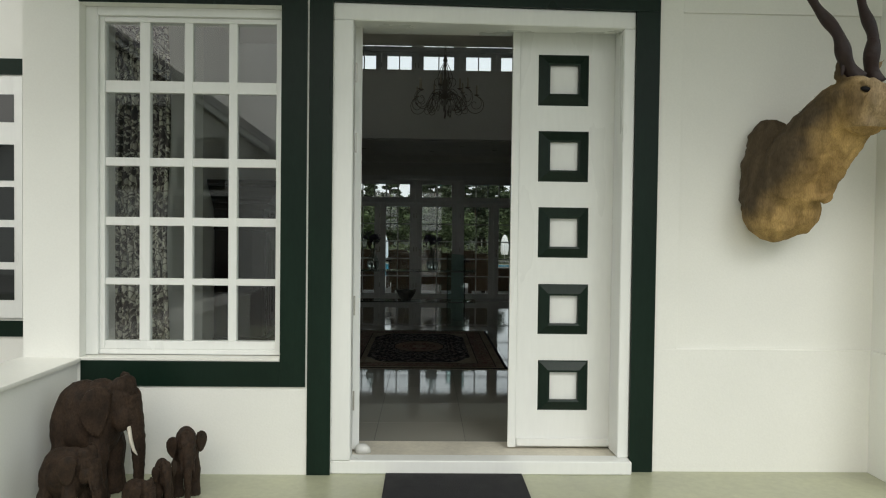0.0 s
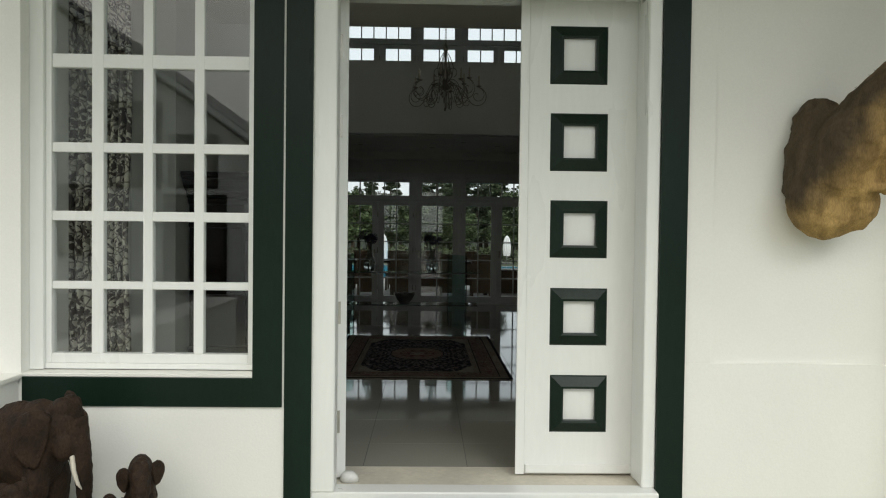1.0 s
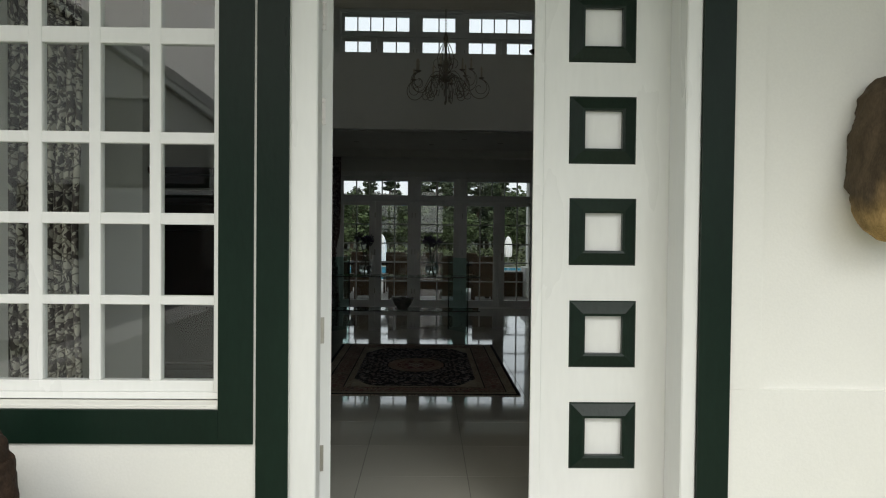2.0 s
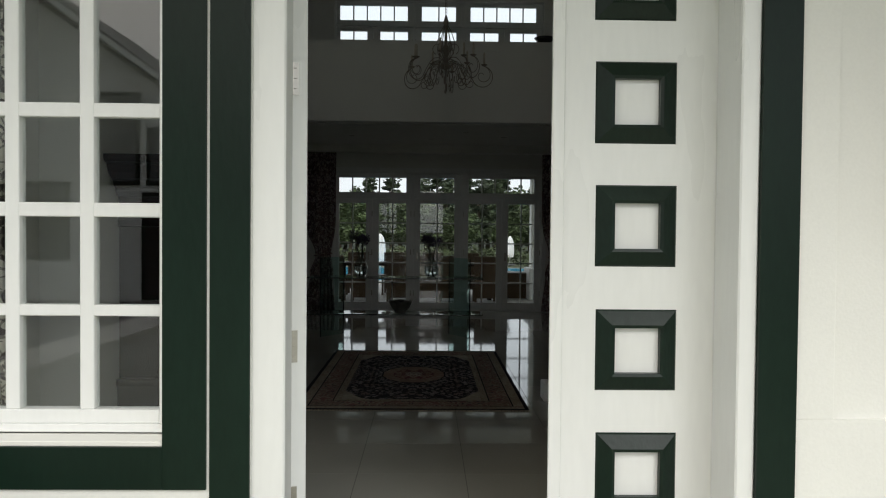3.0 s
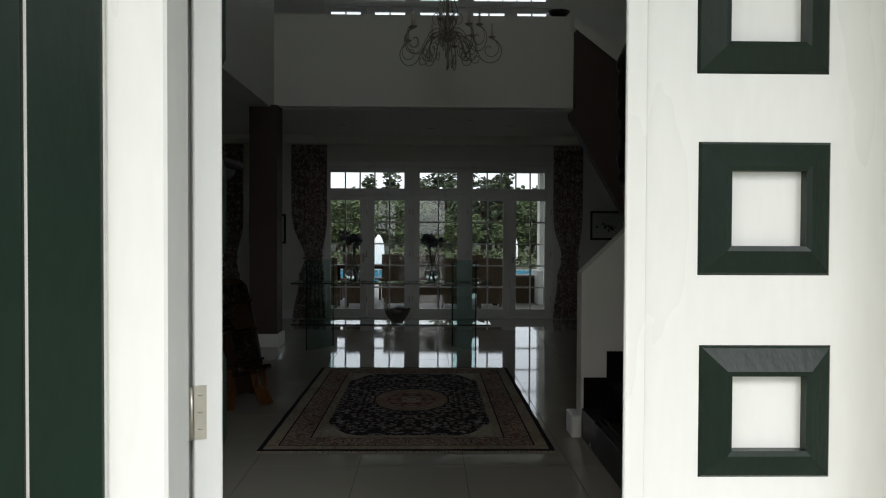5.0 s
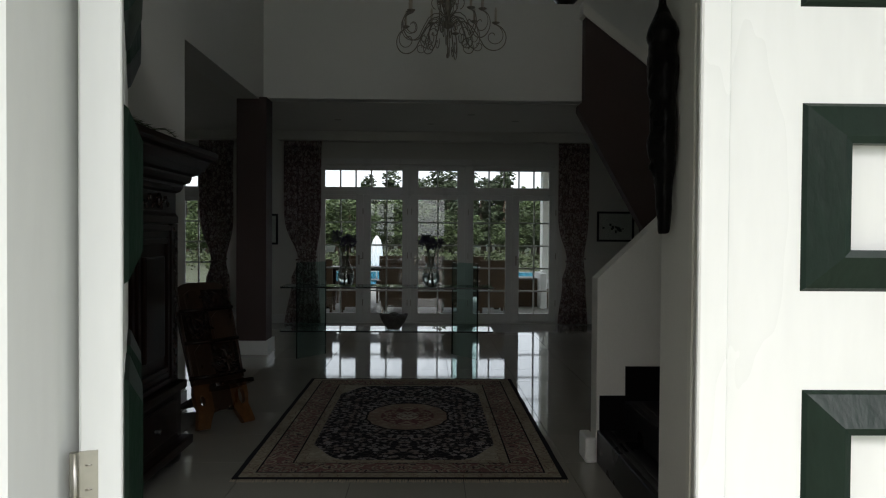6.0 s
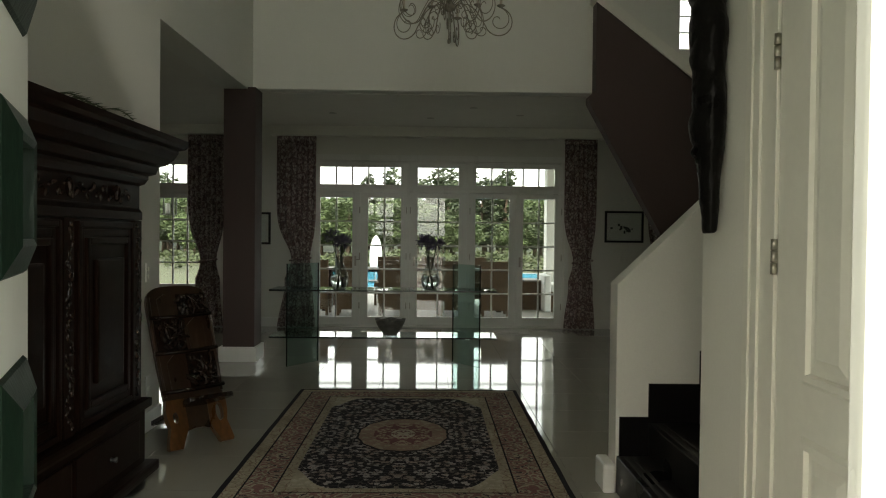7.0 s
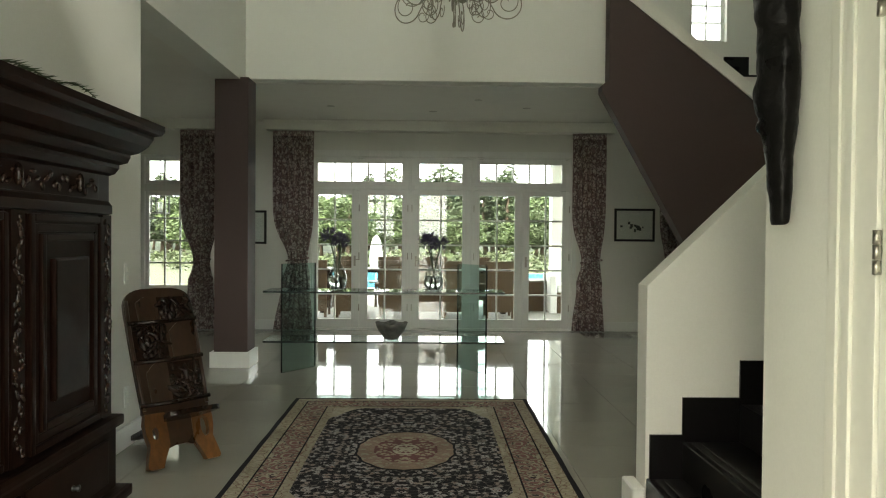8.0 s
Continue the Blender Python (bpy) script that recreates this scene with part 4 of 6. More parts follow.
def elephant(label, at, tusks=True, turn=0, spread=32, flap=1.0):
    """A carved standing elephant about 1 high, facing +x, its head turned by some degrees, its ears spread by others."""
    bm = bmesh.new()
    blob(bm, (0.0, 0, 0.60), (0.40, 0.25, 0.27))
    blob(bm, (-0.06, 0, 0.74), (0.35, 0.21, 0.22))
    blob(bm, (0.16, 0, 0.79), (0.25, 0.18, 0.18))
    blob(bm, (-0.24, 0, 0.58), (0.21, 0.235, 0.29))
    blob(bm, (0.20, 0, 0.63), (0.21, 0.235, 0.28))
    blob(bm, (0.02, 0, 0.46), (0.30, 0.19, 0.17))
    for s in (-1, 1):
        tube(bm, [(0.20, 0.10 * s, 0.60), (0.245, 0.155 * s, 0.36), (0.235, 0.155 * s, 0.20), (0.245, 0.155 * s, 0.05), (0.25, 0.155 * s, 0.0)], [0.12, 0.118, 0.098, 0.112, 0.118], 14)
        tube(bm, [(-0.22, 0.10 * s, 0.58), (-0.26, 0.155 * s, 0.36), (-0.315, 0.155 * s, 0.20), (-0.285, 0.155 * s, 0.05), (-0.28, 0.155 * s, 0.0)], [0.11, 0.125, 0.096, 0.108, 0.116], 14)
        for k in (-40, 0, 40):
            t = math.radians(k)
            for x in (0.25, -0.28):
                blob(bm, (x + 0.102 * math.cos(t), 0.155 * s + 0.102 * math.sin(t), 0.022), (0.026, 0.026, 0.024), (0, 0, 0), 2)
    tube(bm, [(-0.43, 0, 0.70), (-0.475, 0, 0.48), (-0.46, 0, 0.30)], [0.035, 0.022, 0.03], 8)
    body = bm.verts[:]
    blob(bm, (0.34, 0, 0.74), (0.18, 0.17, 0.21))
    blob(bm, (0.45, 0, 0.79), (0.175, 0.165, 0.19))
    for s in (-1, 1):
        blob(bm, (0.46, 0.062 * s, 0.905), (0.12, 0.085, 0.085))
        blob(bm, (0.50, 0.095 * s, 0.66), (0.12, 0.07, 0.12))
        blob(bm, (0.575, 0.105 * s, 0.845), (0.05, 0.028, 0.022), (0, 20, 0))
        blob(bm, (0.585, 0.112 * s, 0.795), (0.022, 0.018, 0.016))
        blob(bm, (0.585, 0.075 * s, 0.66), (0.07, 0.045, 0.06))
    trunk = [(0.545 + 0.125 * math.sin(min(1, 1.5 * f) * 1.57), 0, 0.80 - 0.77 * f) for f in (k / 26 for k in range(27))]
    tube(bm, trunk, [(0.135 - 0.125 * f + 0.045 * f * f) * (1 + 0.045 * math.sin(k * 2.4)) for k, f in ((k, k / 26) for k in range(27))], 14)
    for s in (-1, 1):
        ear = bmesh.new()
        prism(ear, EAR, -0.024, 0.024)
        for v in ear.verts:
            v.co.y += 0.9 * (v.co.x - 0.15) ** 2
            v.co.y *= -s
        bmesh.ops.transform(ear, matrix=pose(0.43, 0.165 * s, 0.82 + 0.03 * s, 0, 0, 180 - s * spread) @ Matrix.Diagonal((flap, 1, flap * 0.86, 1)), verts=ear.verts[:])
        bmesh.ops.recalc_face_normals(ear, faces=ear.faces[:])
        shape = bpy.data.meshes.new("ear")
        ear.to_mesh(shape)
        ear.free()
        bm.from_mesh(shape)
        bpy.data.meshes.remove(shape)
        if tusks:
            tube(bm, [(0.58, 0.09 * s, 0.66), (0.66, 0.12 * s, 0.50), (0.72, 0.11 * s, 0.42)], [0.028, 0.022, 0.010], 8)
    old = set(body)
    spin = pose(0.25, 0, 0, 0, 0, turn) @ pose(-0.25, 0, 0)
    bmesh.ops.transform(bm, matrix=spin, verts=[v for v in bm.verts if v not in old])
    return organic("elephant_carving", bm, STONE, label, "carving", 0.012, 2, "carved elephants", at, 0.014)


def tusk(owner, turn, s):
    bm = bmesh.new()
    tube(bm, [(0.61, 0.10 * s, 0.58), (0.655, 0.13 * s, 0.48), (0.70, 0.135 * s, 0.40), (0.74, 0.125 * s, 0.355)], [0.024, 0.022, 0.017, 0.005], 10)
    t = part("tusk", bm, IVORY, owner, "pale tusk set into the dark wood")
    t.matrix_basis = pose(0.25, 0, 0, 0, 0, turn) @ pose(-0.25, 0, 0)
    return t


def sized(x, y, size, turn, length=0.8, breadth=1.0):
    return pose(x, y, PORCH_Z, 0, 0, turn) @ Matrix.Diagonal((size * length, size * breadth, size, 1))


big = elephant("large dark brown carved wooden elephant with a pale tusk", sized(-1.545, 3.10, 0.650, -32, 0.50, 0.78), False, 28, 30, 1.0)
tusk(big, 28, -1)
elephant("medium dark carved wooden elephant beside the parapet", sized(-1.52, 2.70, 0.385, -22, 0.66, 0.9), True, 8, 30, 0.9)
elephant("small dark carved wooden elephant facing the porch", sized(-1.08, 3.14, 0.365, -78, 0.75, 0.74), True, 8, 46, 0.78)
elephant("tiny dark carved wooden elephant calf", sized(-1.125, 2.90, 0.262, -70, 0.7, 0.66), False, 10, 36, 0.8)
elephant("tiny dark carved wooden elephant calf beside the herd", sized(-1.19, 2.70, 0.222, -24, 0.72, 0.9), False, 0, 24, 0.85)

solid("doormat", [(-0.02, 0.775, 2.90, 3.405, PORCH_Z, PORCH_Z + 0.018)], MAT, "black ribbed rubber doormat before the step", "doormat", kind="object", edge=0.004)


def trophy():
    """A mounted antelope head: one coat form, with horns, eye and mane as parts."""
    bm = bmesh.new()
    # shoulder on the wall, sloping forward into the neck
    tube(bm, [(2.235, 3.455, 2.035), (2.215, 3.445, 1.95), (2.19, 3.43, 1.78), (2.195, 3.42, 1.62), (2.23, 3.40, 1.52)], [0.075, 0.122, 0.142, 0.163, 0.14], 20)
    blob(bm, (2.225, 3.38, 1.54), (0.19, 0.15, 0.20), (0, 0, 0), 4)
    blob(bm, (2.33, 3.34, 1.53), (0.13, 0.12, 0.15), (0, 0, 0), 4)
    blob(bm, (2.25, 3.36, 1.64), (0.195, 0.165, 0.18), (0, 10, 0), 4)
    blob(bm, (2.32, 3.29, 1.66), (0.14, 0.13, 0.16), (0, 10, 0), 4)
    tube(bm, [(2.25, 3.36, 1.64), (2.30, 3.29, 1.79), (2.38, 3.18, 1.96), (2.44, 3.09, 2.08), (2.47, 3.02, 2.11)], [0.18, 0.185, 0.160, 0.135, 0.12], 18)
    # dewlap and throat
    tube(bm, [(2.51, 3.03, 2.0), (2.475, 3.10, 1.88), (2.44, 3.16, 1.77), (2.41, 3.20, 1.67), (2.40, 3.22, 1.60)], [0.08, 0.082, 0.075, 0.065, 0.045], 14)
    blob(bm, (2.425, 3.19, 1.64), (0.045, 0.03, 0.085), (0, 4, 0), 4)
    # loose folds of skin down the neck and the corner of the dewlap
    for x0, x1, z1, r in ((2.27, 2.37, 2.04, 0.016), (2.33, 2.44, 1.98, 0.018), (2.38, 2.48, 1.94, 0.014)):
        tube(bm, [(x0, 3.215, 1.66), (x0 + 0.3 * (x1 - x0), 3.15, 1.66 + 0.35 * (z1 - 1.66)), (x1, 3.01, z1)], [r * 0.5, r, r * 0.6], 8)
    tube(bm, [(2.29, 3.20, 1.595), (2.36, 3.165, 1.585), (2.43, 3.165, 1.61)], [0.010, 0.020, 0.014], 8)
    # skull, cheek and muzzle
    blob(bm, (2.465, 2.99, 2.10), (0.13, 0.10, 0.125), (0, 20, 0), 4)
    blob(bm, (2.49, 2.97, 2.02), (0.12, 0.085, 0.11), (0, 30, 0), 4)
    tube(bm, [(2.48, 2.98, 2.10), (2.60, 2.94, 2.045), (2.72, 2.91, 1.985), (2.80, 2.89, 1.945)], [0.125, 0.105, 0.078, 0.062], 16)
    # brow and ears
    blob(bm, (2.475, 2.895, 2.165), (0.055, 0.022, 0.020), (0, 12, 0), 3)
    for x, y, lean in ((2.395, 3.03, 0.02), (2.64, 3.12, 0.05)):
        tube(bm, [(x + 0.02, y, 2.17), (x - 0.008, y, 2.23), (x - 0.002, y, 2.29), (x + lean, y, 2.35)], [0.022, 0.034, 0.030, 0.007], 10, flat=0.5)
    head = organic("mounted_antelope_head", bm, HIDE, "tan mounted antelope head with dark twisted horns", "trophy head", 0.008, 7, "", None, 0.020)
    bm = bmesh.new()
    blob(bm, (2.455, 2.887, 2.135), (0.034, 0.012, 0.015), (0, 14, 0), 3)
    part("eye", bm, EBONY, head, "black glass eye")
    rnd = random.Random(3)
    bm = bmesh.new()
    for i in range(70):
        f = rnd.random()
        p = Vector((2.262 + 0.105 * f, 3.28 - 0.12 * f + rnd.uniform(-0.02, 0.02), 1.975 + 0.145 * f + rnd.uniform(-0.015, 0.005)))
        d = Vector((rnd.uniform(-0.045, 0.0), rnd.uniform(-0.01, 0.01), rnd.uniform(0.012, 0.034)))
        tube(bm, [p, p + d * 0.6, p + d], [0.006, 0.004, 0.001], 4)
    part("mane", bm, HORN, head, "short dark mane bristles")
    bm = bmesh.new()
    blob(bm, (2.392, 2.998, 2.275), (0.013, 0.007, 0.05), (0, 8, 0), 3)
    part("inner_ear", bm, HORN, head, "dark inner ear")
    for foot, tip in (((2.475, 3.0, 2.21), (2.075, 3.02, 2.85)), ((2.605, 3.05, 2.20), (2.455, 3.07, 2.90))):
        bm = bmesh.new()
        pts, rad = [], []
        foot, tip = Vector(foot), Vector(tip)
        for i in range(40):
            f = i / 39
            a = f * 13.0 + 1.0
            w = 0.015 * (1 - f) + 0.003
            bow = Vector((0.015 * math.sin(f * math.pi), 0, 0.01 * math.sin(f * math.pi)))
            pts.append(foot.lerp(tip, f) + bow + Vector((w * math.cos(a), w * math.sin(a), 0)))
            rad.append(0.044 * (1 - f * 0.72) * (1 + 0.13 * math.sin(a * 2.0)))
        tube(bm, pts, rad, 14)
        part("horn", bm, HORN, head, "dark brown spiral horn", smooth=True)
    return head


trophy()

# ---- hall ----
RUG_X0, RUG_X1, RUG_Y0, RUG_Y1 = -0.76, 1.035, 6.50, 9.30
rug = thing("rug", "dark blue and red persian rug with a central medallion", "rug", at=pose((RUG_X0 + RUG_X1) / 2, (RUG_Y0 + RUG_Y1) / 2, 0.0))
HW, HL = (RUG_X1 - RUG_X0) / 2, (RUG_Y1 - RUG_Y0) / 2
bm = bmesh.new()
grid = [[bm.verts.new((-HW + 2 * HW * i / 24 + 0.0015 * math.sin(j * 0.9) * (i in (0, 24)), -HL + 2 * HL * j / 36 + 0.0015 * math.sin(i * 1.3) * (j in (0, 36)), 0.009)) for i in range(25)] for j in range(37)]
for j in range(36):
    for i in range(24):
        bm.faces.new((grid[j][i], grid[j][i + 1], grid[j + 1][i + 1], grid[j + 1][i]))
skirt = bmesh.ops.extrude_edge_only(bm, edges=[e for e in bm.edges if e.is_boundary])
for v in skirt["geom"]:
    if isinstance(v, bmesh.types.BMVert):
        v.co.z = 0.0005
part("carpet", bm, rug_material(HW, HL), rug)
for sgn in (-1, 1):
    bm = bmesh.new()
    rnd = random.Random(5 + sgn)
    for i in range(170):
        x = -HW + 2 * HW * (i + 0.5) / 170
        d = rnd.uniform(-0.006, 0.006)
        ln = rnd.uniform(0.028, 0.045)
        y0, y1 = sgn * (HL - 0.004), sgn * (HL + ln)
        a = [bm.verts.new(c) for c in ((x - 0.004, y0, 0.007), (x + 0.004, y0, 0.007), (x + 0.004 + d, y1, 0.003), (x - 0.004 + d, y1, 0.003))]
        bm.faces.new(a)
    part("fringe", bm, FRINGE, rug, "cream knotted fringe")


def glass_slab(name, parent, size, at, material, edge_r=0.0):
    """A glass plate: clear faces and a dark green rim."""
    bm = bmesh.new()
    sx, sy, sz = (s / 2 for s in size)
    fs = box(bm, -sx, sx, -sy, sy, -sz, sz)
    thin = min(range(3), key=lambda k: size[k])
    for f in fs:
        f.normal_update()
        f.material_index = 0 if abs(f.normal[thin]) > 0.5 else 1
    p = part(name, bm, [material, GLASS_EDGE], parent)
    p.matrix_basis = at
    return p


table = thing("glass_console_table", "green glass console table with two shelves", "table", at=pose(-0.145, 10.58, 0))
glass_slab("top_shelf", table, (2.23, 0.42, 0.016), pose(0, 0, 0.752), SHELF_GLASS)
glass_slab("lower_shelf", table, (2.23, 0.42, 0.016), pose(0, 0, 0.292), SHELF_GLASS)
for sx in (-1, 1):
    glass_slab("upright", table, (0.018, 0.44, 1.01), pose(sx * 0.82, 0.0, 0.505, 0, 0, sx * 35), TABLE_GLASS)


def vase(x, y, seed):
    v = thing("vase_of_flowers", "clear glass vase with violet agapanthus stems", "vase", "vases on the table", at=pose(x, y, 0.7605))
    bm = bmesh.new()
    prof = [(0.0, 0.0), (0.055, 0.002), (0.085, 0.04), (0.094, 0.09), (0.085, 0.15), (0.058, 0.21), (0.034, 0.26), (0.030, 0.29), (0.044, 0.32)]
    lathe(bm, prof, sides=28)
    part("glass_body", bm, VASE_GLASS, v)
    bm = bmesh.new()
    lathe(bm, [(0.0, 0.006), (0.05, 0.007), (0.080, 0.042), (0.089, 0.088), (0.082, 0.135), (0.0, 0.135)], sides=28)
    part("water", bm, WATER, v)
    rnd = random.Random(seed)
    for k in range(3):
        a = k * 2.1 + seed
        top = Vector((0.075 * math.cos(a) - 0.01, 0.06 * math.sin(a), 0.49 + rnd.uniform(-0.03, 0.03)))
        foot = Vector((-0.03 * math.cos(a), -0.03 * math.sin(a), 0.03))
        bm = bmesh.new()
        tube(bm, [foot, foot.lerp(top, 0.5) + Vector((0.006, 0, 0)), top], 0.006, 6)
        part("stem", bm, STEM, v)
        bm = bmesh.new()
        for _ in range(46):
            d = Vector((rnd.gauss(0, 1), rnd.gauss(0, 1), rnd.gauss(0.25, 1))).normalized()
            tip = top + d * rnd.uniform(0.045, 0.082)
            tube(bm, [top, top.lerp(tip, 0.6), tip], [0.0015, 0.002, 0.006], 5)
            for _ in range(3):
                e = (d + Vector((rnd.gauss(0, 0.5), rnd.gauss(0, 0.5), rnd.gauss(0, 0.5)))).normalized()
                tube(bm, [tip, tip + e * 0.024], [0.005, 0.0015], 4)
        part("flower_head", bm, PETAL, v, "violet agapanthus flower head")
    return v


vase(-0.60, 10.58, 1)
vase(0.31, 10.58, 4)
bm = bmesh.new()
lathe(bm, [(0.0, 0.0), (0.06, 0.0), (0.065, 0.02), (0.10, 0.08), (0.125, 0.15), (0.135, 0.19), (0.125, 0.195), (0.112, 0.16), (0.08, 0.09), (0.0, 0.06)], sides=30)
for v in bm.verts:
    a = math.atan2(v.co.y, v.co.x)
    v.co.z += 0.012 * math.sin(5 * a) * (v.co.z > 0.12)
    k = 1 + 0.05 * math.sin(9 * a)
    v.co.x, v.co.y = v.co.x * k, v.co.y * k
pot = tagged(part("bowl", bm, POT, smooth=True), "grey carved ceramic bowl with a wavy rim", "bowl")
pot.location = (-0.085, 10.55, 0.3005)
pot.scale = (1.12, 1.12, 0.80)
for i, (dx, dy, r) in enumerate(((-0.05, 0.0, 0.045), (0.03, 0.02, 0.05), (0.06, -0.04, 0.038))):
    bm = bmesh.new()
    blob(bm, (0, 0, 0), (r, r, r * 0.85), (10, 20, 0), 2)
    p = tagged(part("pebble", bm, POT, smooth=True), "rounded grey stone lying in the bowl", "stone", "stones in the bowl")
    p.location = (-0.085 + dx, 10.55 + dy, 0.3005 + 0.125)


def ring_prism(bm, outline, centre, rx, rz, y0, y1):
    """An outline in x and z with an oval hole, given thickness along y."""
    hole = []
    for x, z in outline:
        a = math.atan2((z - centre[1]) / rz, (x - centre[0]) / rx)
        hole.append((centre[0] + rx * math.cos(a), centre[1] + rz * math.sin(a)))
    loops = [[bm.verts.new((x, y, z)) for x, z in pts] for pts in (outline, hole) for y in (y0, y1)]
    of, ob, hf, hb = loops
    for i in range(len(outline)):
        j = (i + 1) % len(outline)
        for q in ((of[i], of[j], hf[j], hf[i]), (ob[j], ob[i], hb[i], hb[j]), (of[j], of[i], ob[i], ob[j]), (hf[i], hf[j], hb[j], hb[i])):
            bm.faces.new(q)


def carved_chair():
    """A two-plank carved chair: a tall leaning back through which the seat plank slots."""
    ch = thing("carved_chair", "tall brown carved wooden plank chair with pierced legs", "chair", at=pose(-1.085, 7.63, 0, 0, 0, 43))
    lean = pose(0, 0, 0, -23, 0, 0)

    def leaned(name, bm, material, label="", edge=0.005):
        bmesh.ops.transform(bm, matrix=lean, verts=bm.verts[:])
        if edge:
            bevel(bm, edge, 2)
        return part(name, bm, material, ch, label)

    crown = [(0.205 * (abs(math.cos(a)) ** 0.55) * (1 if math.cos(a) >= 0 else -1), 0.90 + 0.135 * math.sin(a) ** 0.7) for a in [math.pi * i / 14 for i in range(15)]]
    bm = bmesh.new()
    prism(bm, crown + [(-0.203, 0.75), (-0.198, 0.5), (-0.19, 0.30), (0.19, 0.30), (0.198, 0.5), (0.203, 0.75)], -0.018, 0.018)
    leaned("back_plank", bm, CHAIR_WOOD)
    bm = bmesh.new()
    prism(bm, [(-0.075, 0.31), (0.075, 0.31), (0.072, 0.10), (0.03, 0.112), (-0.03, 0.112), (-0.072, 0.10)], -0.016, 0.016)
    leaned("lower_plank", bm, CHAIR_WOOD)
    leg = [(0.075, 0.30), (0.13, 0.30), (0.185, 0.30), (0.197, 0.25), (0.195, 0.19), (0.182, 0.13), (0.198, 0.07), (0.21, 0.012), (0.20, 0.0), (0.125, 0.0), (0.110, 0.04), (0.088, 0.085), (0.072, 0.12), (0.072, 0.20)]
    for s, rx, rz in ((1, 0.026, 0.062), (-1, 0.018, 0.036)):
        bm = bmesh.new()
        ring_prism(bm, [(s * x, z) for x, z in leg], (s * 0.143, 0.19), rx, rz, -0.026, 0.022)
        leaned("leg", bm, CHAIR_LEG, "ochre pierced leg", 0.006)
    # carved panels: one half smooth and arched, the other a tangle of figures
    rnd = random.Random(11)
    for z0, z1, smooth_side in ((0.83, 0.985, -1), (0.60, 0.82, 1), (0.355, 0.59, -1)):
        x0 = 0.085 * smooth_side
        bm = bmesh.new()
        h = z1 - z0
        prism(bm, [(x0 - 0.05, z0), (x0 + 0.05, z0), (x0 + 0.055, z0 + h * 0.75), (x0 + 0.02, z0 + h * 0.9), (x0, z0 + h * 0.97), (x0 - 0.02, z0 + h * 0.9), (x0 - 0.055, z0 + h * 0.75)], -0.032, -0.012)
        leaned("arched_panel", bm, CHAIR_WOOD, "", 0.008)
        bm = bmesh.new()
        box(bm, -x0 - 0.095, -x0 + 0.095, -0.022, -0.016, z0, z1 - 0.01)
        relief = leaned("carved_relief", bm, CHAIR_DARK, "dark carved relief panel", 0)
        for k in range(26):
            x = -x0 + rnd.uniform(-0.085, 0.085)
            z = rnd.uniform(z0 + 0.025, z1 - 0.03)
            bm = bmesh.new()
            blob(bm, (x, -0.024, z), (rnd.uniform(0.008, 0.022), rnd.uniform(0.012, 0.022), rnd.uniform(0.015, 0.055)), (0, rnd.uniform(-75, 75), 0), 2)
            bmesh.ops.transform(bm, matrix=lean, verts=bm.verts[:])
            part("carved_figure", bm, CHAIR_DARK, relief, smooth=True)
        bm = bmesh.new()
        tube(bm, [(-0.205, -0.026, z0 - 0.006), (0.0, -0.034, z0 - 0.008), (0.205, -0.026, z0 + 0.004)], 0.013, 8)
        leaned("ledge", bm, CHAIR_DARK, "dark carved ledge", 0)
    for s in (-1, 1):
        bm = bmesh.new()
        tube(bm, [(s * 0.188, -0.018, 0.96), (s * 0.196, -0.02, 0.75), (s * 0.190, -0.02, 0.5), (s * 0.183, -0.02, 0.32)], 0.011, 8)
        leaned("edge_bead", bm, CHAIR_WOOD, "", 0)
    # seat plank slants down to the floor behind
    bm = bmesh.new()
    prism(bm, [(-0.12, 0.01), (-0.09, 0), (0.15, 0), (0.17, 0.02), (0.15, 0.10), (0.08, 0.20), (0.07, 0.76), (-0.07, 0.76), (-0.08, 0.20), (-0.12, 0.10)], -0.014, 0.014)
    bmesh.ops.transform(bm, matrix=pose(0, -0.09, 0.318, -112.5, 0, 0), verts=bm.verts[:])
    bevel(bm, 0.005, 2)
    part("seat_plank", bm, CHAIR_DARK, ch)
    return ch


carved_chair()


